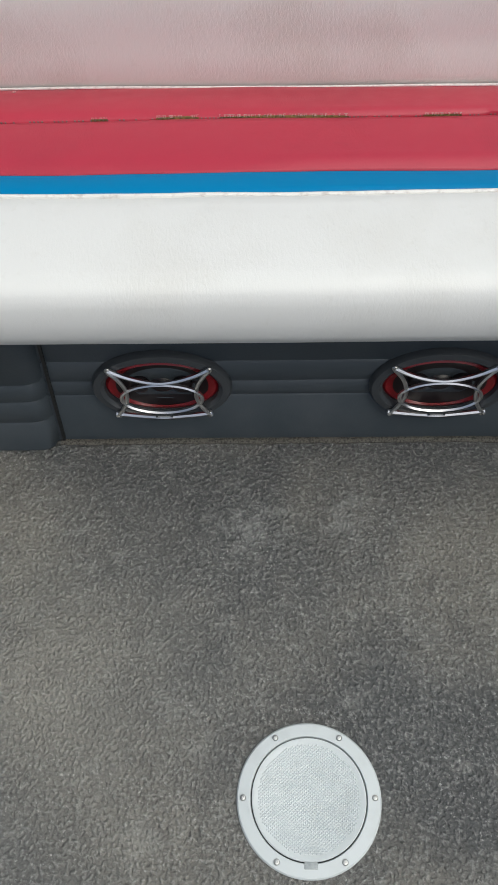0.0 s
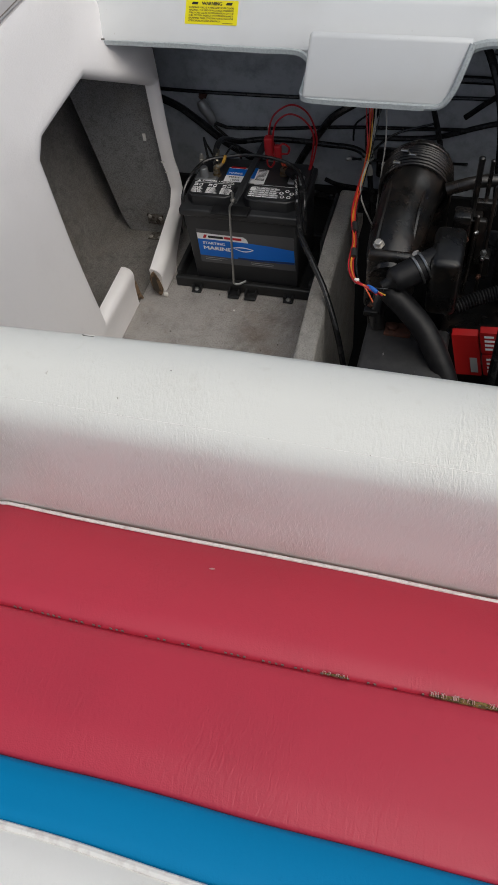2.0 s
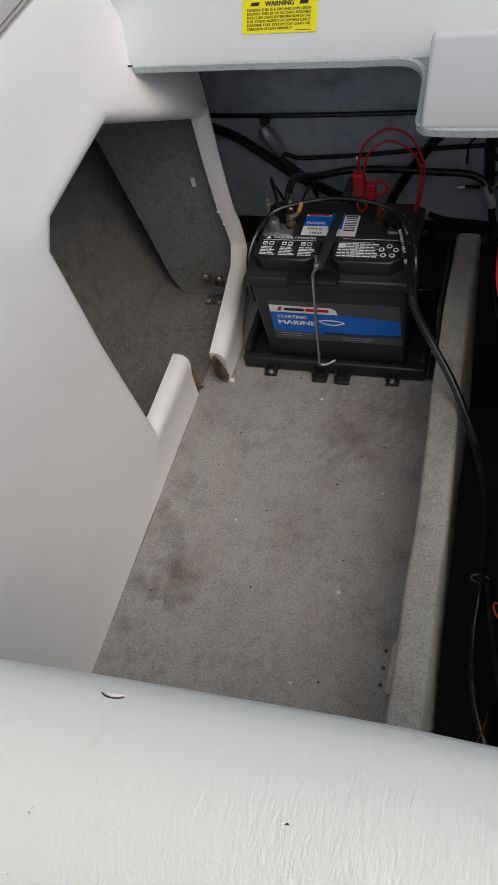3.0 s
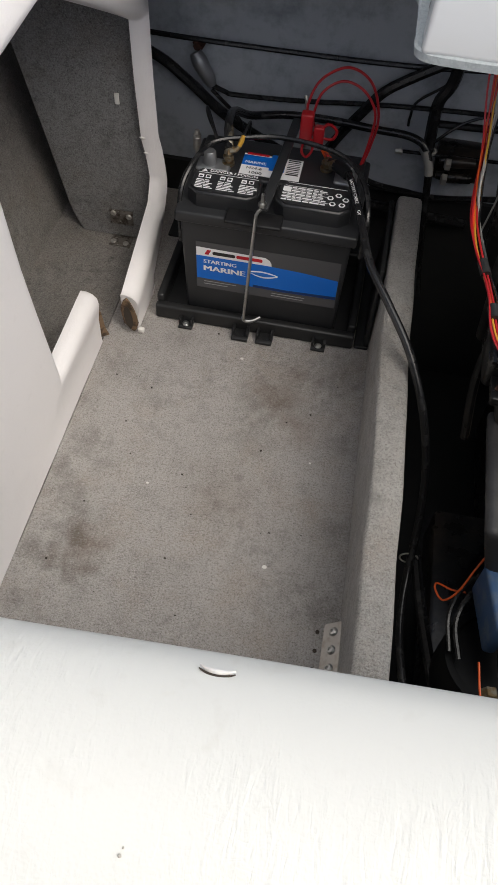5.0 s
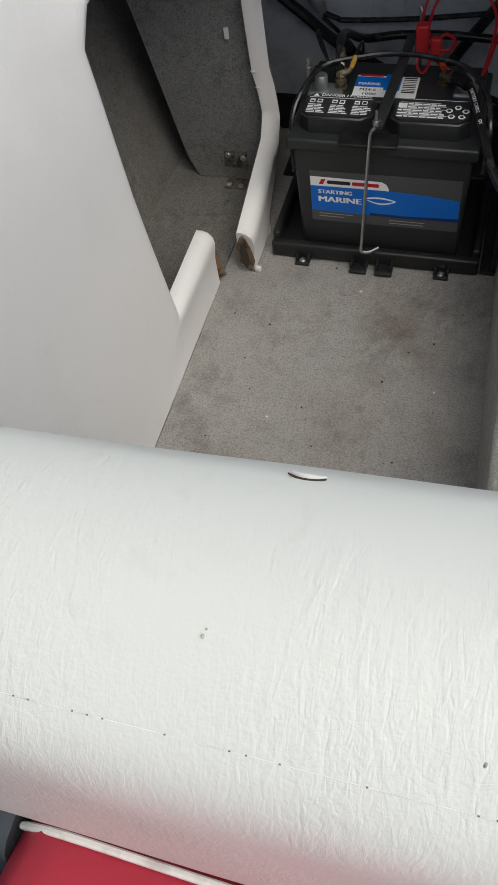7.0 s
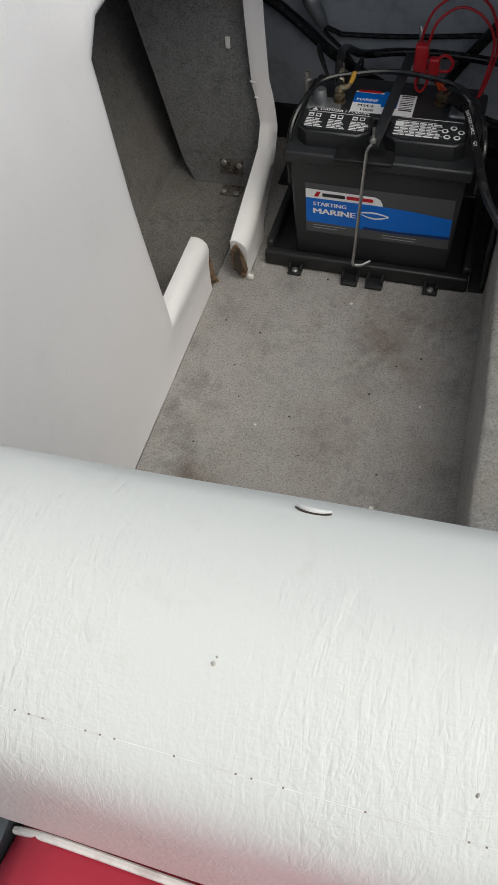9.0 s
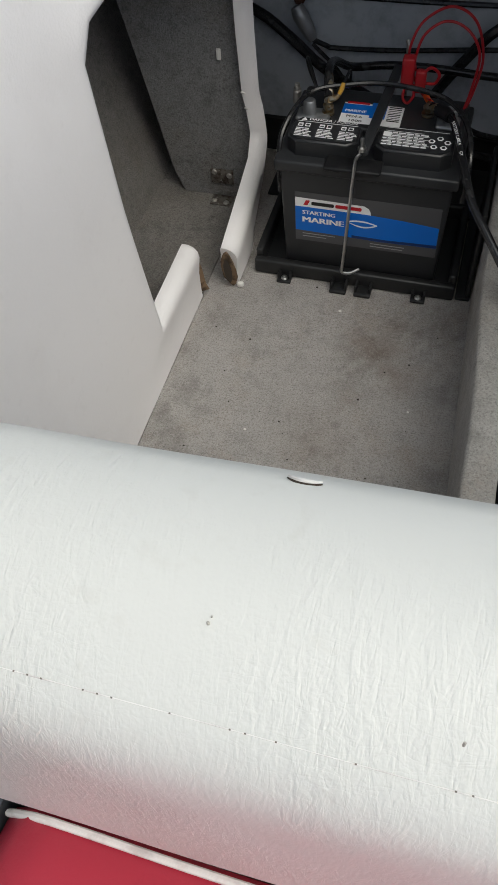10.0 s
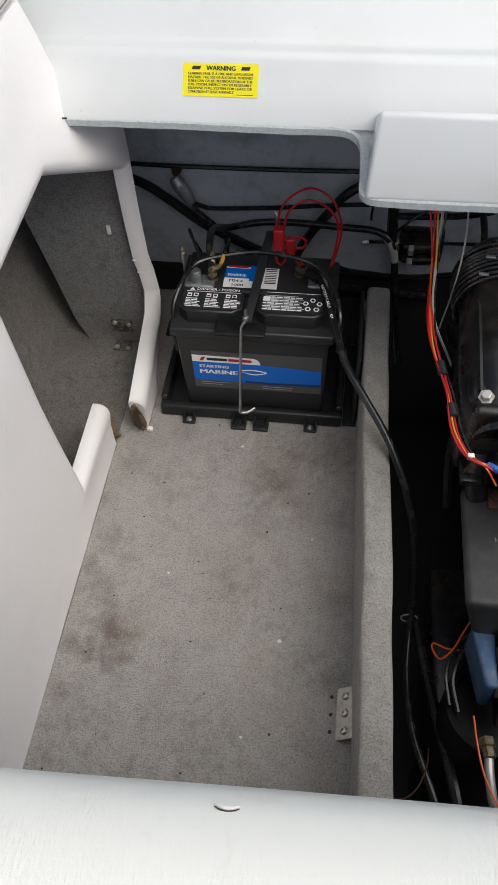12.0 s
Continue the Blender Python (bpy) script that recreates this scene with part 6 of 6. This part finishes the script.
    part("valve_cover", box(0.56, 1.0, -0.46, 0.16, 0.02, 0.15, 0.02, 3), M_IRON, ob)
    return ob


engine_block()
cable("water_hose", [(0.330, -0.262, 0.300), (0.341, -0.270, 0.292), (0.365, -0.280, 0.275), (0.398, -0.300, 0.250), (0.430, -0.330, 0.212), (0.455, -0.360, 0.160), (0.47, -0.40, 0.07), (0.48, -0.43, -0.08)], 0.0195, M_RUBBER, "thick black rubber water hose on the engine", 14, 6, "hose")
tagged(part("corrugated_hose", tube([(0.44 + 0.0045 * k, -0.22 + 0.03 * math.sin(k * 0.08), 0.235 + 0.0012 * k) for k in range(44)], 0.011, 10, 2, ribs=0.2), M_RUBBER),
       "black corrugated hose crossing the engine", "hose")
tagged(part("corrugated_hose", tube([(0.372, -0.31 - 0.0012 * k, 0.17 - 0.005 * k) for k in range(36)], 0.011, 10, 2, ribs=0.2), M_RUBBER),
       "black corrugated hose dropping beside the water hose", "hose")


def spark_box():
    ob = thing("red_box", (0.50, -0.26, 0.14), "red printed service label box on the dark engine", "box")
    at = lambda u, v, w: Vector((0.440 + u * 0.85, -0.268 - w * 0.8 + v * 0.15, 0.140 + v * 0.78 + u * 0.08))
    part("panel", prism(rounded(0, 0.050, 0, 0.100, 0.002, 3), lambda u, v, w: at(u + (0.108 - v) * -0.0 + (0.11 - v) * 0.22, v, w), 0.02), M_REDBOX, ob)
    for v0 in (0.002, 0.058):
        part("panel", prism(rounded(0.0535, 0.104, v0, v0 + 0.050, 0.003, 3), lambda u, v, w: at(u + (0.11 - v) * 0.22, v, w), 0.02), M_REDBOX, ob)
        for k in range(4):
            part("print_bar", prism(rect(0.062, 0.092 - k * 0.004, v0 + 0.008 + k * 0.010, v0 + 0.013 + k * 0.010), lambda u, v, w: at(u + (0.11 - v) * 0.22, v, 0.0202 + w), 0.0004), M_PAPER, ob)
    part("print_bar", prism(rect(0.030, 0.044, 0.008, 0.045), lambda u, v, w: at(u + (0.11 - v) * 0.22, v, 0.0202 + w), 0.0004), M_SILVERINK, ob)
    part("stand", box(0.46, 0.55, -0.262, -0.20, 0.05, 0.150, 0.005), M_IRON, ob)


spark_box()


def engine_cover():
    ob = thing("engine_cover", (0.68, -0.2, 0.3), "black engine cover plate with silver border and lettering", "cover")
    up = Vector((0, 0.060, 0.098)).normalized()
    out = Vector((0, -up.z, up.y))
    o = Vector((0.566, -0.246, 0.330))
    at = lambda u, v, w: o + Vector(((u + (0.128 - v) * 0.20) * 0.88, 0, 0)) + up * (v * 1.12 - 0.026) + out * w
    poly = [(0.0, 0.0), (0.235, 0.0), (0.262, 0.128), (-0.004, 0.128)]
    bm = prism(poly, lambda u, v, w: at(u, v, w - 0.03), 0.03)
    bmesh.ops.bevel(bm, geom=list(bm.edges), offset=0.006, segments=3, affect="EDGES")
    part("plate", bm, M_COVER, ob)
    part("plinth", box(0.59, 0.78, -0.22, 0.02, 0.14, 0.35, 0.01), M_COVER, ob)
    for v in (0.010, 0.078, 0.118):
        part("border_line", prism(rect(0.010, 0.232, v, v + 0.0016), lambda a, b, w: at(a, b, w + 0.0002), 0.0006), M_SILVERINK, ob)
    for u in (0.010, 0.232):
        part("border_line", prism(rect(u, u + 0.0016, 0.010, 0.118), lambda a, b, w: at(a, b, w + 0.0002), 0.0006), M_SILVERINK, ob)
    part("red_stripe", prism(rect(0.014, 0.230, 0.014, 0.020), lambda a, b, w: at(a, b, w + 0.0002), 0.0005), M_LRED, ob)
    swoosh = [(0.040, 0.098), (0.070, 0.110), (0.100, 0.113), (0.120, 0.106), (0.120, 0.098)]
    part("brand_mark", prism(swoosh, lambda a, b, w: at(a, b, w + 0.0002), 0.0005), M_LRED, ob)
    part("brand_bar", prism(rounded(0.022, 0.200, 0.087, 0.096, 0.004, 3), lambda a, b, w: at(a, b, w + 0.0006), 0.0005), M_PAPER, ob)
    lettering("engine_size", "7.4 Litre", 0.034, lambda u, v, w: at(0.050 + u, 0.040 + v, 0.0009), M_SILVERINK, ob, 0.135)


engine_cover()


def plug_leads():
    ob = thing("plug_leads", (0.66, -0.06, 0.40), "bundle of blue leads with white boots above the cover", "leads")
    rnd = random.Random(13)
    for x, y, z in ((0.612, -0.05, 0.442), (0.612, -0.06, 0.420), (0.645, -0.05, 0.434), (0.672, -0.08, 0.418), (0.636, -0.08, 0.415), (0.680, -0.05, 0.442), (0.70, -0.07, 0.428), (0.712, -0.08, 0.415)):
        lead = part("lead", tube([(0.48, 0.10, 0.32 + rnd.uniform(-0.03, 0.05)), (0.55, 0.03, z + 0.005), (x - 0.02, y + 0.01, z + 0.003), (x, y, z), (x + 0.06, y - 0.02, z - 0.06)], 0.004, 7, 5), M_BLUEWIRE, ob)
        part("boot", tube([(x - 0.018, y + 0.006, z + 0.002), (x, y, z), (x + 0.016, y - 0.005, z - 0.005)], [0.0075, 0.0098, 0.0085], 9, 3), M_BOOT, lead, "dull white rubber boot")


plug_leads()
cable("blue_tube", [(0.47, 0.10, 0.39), (0.545, 0.05, 0.430), (0.600, 0.03, 0.452), (0.69, 0.02, 0.464), (0.80, 0.02, 0.455), (0.95, 0.02, 0.40)], 0.011, M_HOSEBLUE, "translucent blue corrugated tube over the engine", 10, 6, "tube")
ob = thing("support_strut", (0.545, -0.33, -0.36), "black steel support strut standing in the engine bay", "strut")
part("tube", tube([(0.536, -0.31, -0.36), (0.536, -0.31, 0.26), (0.536, -0.31, 0.62), (0.535, -0.31, 0.80)], 0.0165, 16, 3), M_CABLE, ob)
part("inner_tube", tube([(0.517, -0.32, -0.36), (0.517, -0.32, 0.20), (0.518, -0.32, 0.42)], 0.008, 12, 3), M_CABLE, ob)
part("bolt", bolt((0.528, -0.328, 0.46), (0, -1, 0), 0.005, 0.006), M_STEEL, ob)


def wire_bundle():
    ob = thing("wire_loom", (0.25, -0.1, 0.45), "loom of red, orange and yellow engine wires", "wires")
    rnd = random.Random(17)
    line = [(0.244, 0.085, 0.49), (0.246, 0.065, 0.42), (0.249, 0.025, 0.36), (0.246, -0.06, 0.333), (0.250, -0.126, 0.333), (0.264, -0.20, 0.334), (0.271, -0.262, 0.335), (0.285, -0.300, 0.338), (0.303, -0.312, 0.340)]
    for k, mat in enumerate((M_REDWIRE, M_REDWIRE, M_ORANGE, M_YELLOW, M_REDWIRE, M_GREYWIRE, M_GREYWIRE, M_CABLE)):
        spread = 0.011
        pts = []
        for i, q in enumerate(line):
            s = spread * (1.0 if i < 2 else 0.45)
            pts.append(Vector(q) + Vector(((k - 3.5) * s * 0.28 + rnd.uniform(-0.002, 0.002), rnd.uniform(-0.003, 0.003), rnd.uniform(-0.003, 0.003))))
        if k in (5, 6):
            pts = pts[:4] + [pts[4] + Vector((0.03, 0.05, -0.08))]
        else:
            pts.append(pts[-1] + Vector((rnd.uniform(0.012, 0.03), rnd.uniform(-0.012, 0.012), rnd.uniform(-0.025, 0.0))))
        part("wire", tube(pts, 0.0012, 6, 5), mat, ob)
    for i in (4, 5):
        q, n = Vector(line[i]), Vector(line[i + 1])
        part("tape", tube([q.lerp(n, 0.35), q.lerp(n, 0.5), q.lerp(n, 0.65)], 0.0060, 10, 2), M_INK, ob, "black tape")
    part("connector", tube([(0.304, -0.308, 0.336), (0.312, -0.314, 0.338), (0.320, -0.319, 0.336)], 0.0036, 10, 2), M_BLUEWIRE, ob, "blue crimp connector")
    part("clip", box(0.281, 0.289, -0.303, -0.297, 0.334, 0.342, 0.0015), M_PIPING, ob, "pale clip")


wire_bundle()
cable("grey_wire", [(0.275, 0.02, 0.475), (0.280, 0.0, 0.40), (0.276, -0.01, 0.33), (0.270, 0.0, 0.25)], 0.0012, M_GREYWIRE, "thin grey wire hanging under the hood", 6, 5, "wire")


def trim_pump():
    ob = thing("pump_unit", (0.35, -0.46, 0.05), "faded blue relay box with dark fittings in the bilge", "pump")
    bm = box(0.318, 0.346, -0.482, -0.404, 0.074, 0.136, 0.005, 3)
    for v in bm.verts:
        if v.co.y < -0.45 and v.co.x < 0.33:
            v.co.x += 0.012
    part("relay_box", bm, M_BLUEBOX, ob, "faded blue plastic box")
    part("body", turned((0.366, -0.462, -0.36), (0, 0, 1), [(0.066, 0), (0.066, 0.375), (0.064, 0.385), (0.055, 0.385), (0.053, 0.380), (0.03, 0.382)], 36), M_COVER, ob)
    part("stem", box(0.354, 0.378, -0.50, -0.40, 0.05, 0.14, 0.005), M_IRON, ob)
    for y, z in ((-0.41, 0.135), (-0.455, 0.142), (-0.49, 0.120), (-0.52, 0.09)):
        part("stud", bolt((0.362, y, z), (0, -0.2, 1), 0.006, 0.012), M_STEEL, ob, "bright terminal stud")
    part("fitting", turned((0.345, -0.515, 0.055), (0.1, -1, 0.1), [(0.010, 0), (0.010, 0.010), (0.0075, 0.012), (0.0075, 0.024)], 6), M_BRASS, ob, "brass fitting")
    part("pipe", tube([(0.347, -0.538, 0.053), (0.348, -0.56, 0.048), (0.356, -0.59, 0.03), (0.385, -0.63, -0.02)], 0.006, 10, 5), M_ZINC, ob, "dull metal pipe")
    for x, y, z in ((0.352, -0.44, 0.142), (0.350, -0.475, 0.130)):
        part("terminal", box(x - 0.006, x + 0.010, y - 0.010, y + 0.008, z - 0.02, z + 0.004, 0.002), M_CORR, ob, "corroded terminal block")
    part("bus_bar", tube([(0.351, -0.40, 0.150), (0.352, -0.44, 0.146), (0.356, -0.48, 0.128), (0.352, -0.515, 0.095)], 0.005, 8, 4), M_IRON, ob)
    part("lead", tube([(0.345, -0.40, 0.10), (0.320, -0.41, 0.07), (0.308, -0.44, 0.05), (0.315, -0.48, 0.04)], 0.0035, 8, 5), M_CABLE, ob)
    part("lead", tube([(0.342, -0.395, 0.11), (0.314, -0.40, 0.075), (0.300, -0.43, 0.05), (0.305, -0.47, 0.035)], 0.0030, 8, 5), M_CABLE, ob)
    return ob


trim_pump()
cable("orange_wire", [(0.345, -0.385, 0.135), (0.330, -0.380, 0.125), (0.318, -0.392, 0.10), (0.305, -0.41, 0.07), (0.292, -0.415, 0.05), (0.283, -0.40, 0.045), (0.285, -0.392, 0.046), (0.300, -0.402, 0.055), (0.316, -0.405, 0.06)], 0.0013, M_ORANGE, "orange wire curling beside the blue box", 6, 6, "wire")
cable("orange_wire", [(0.318, -0.385, 0.13), (0.328, -0.372, 0.145), (0.345, -0.37, 0.15), (0.38, -0.385, 0.15)], 0.0013, M_ORANGE, "orange wire arching over the blue box", 6, 6, "wire")
cable("orange_wire", [(0.322, -0.505, 0.10), (0.328, -0.535, 0.085), (0.336, -0.57, 0.08), (0.352, -0.605, 0.08), (0.39, -0.64, 0.04)], 0.0013, M_ORANGE, "orange wire running down from the blue box", 6, 6, "wire")
cable("copper_wire", [(0.215, -0.56, 0.0), (0.245, -0.575, -0.03), (0.27, -0.56, -0.04), (0.285, -0.53, -0.04), (0.29, -0.50, -0.05)], 0.0012, M_RUST, "dull orange wire lying in the bilge", 6, 6, "wire")
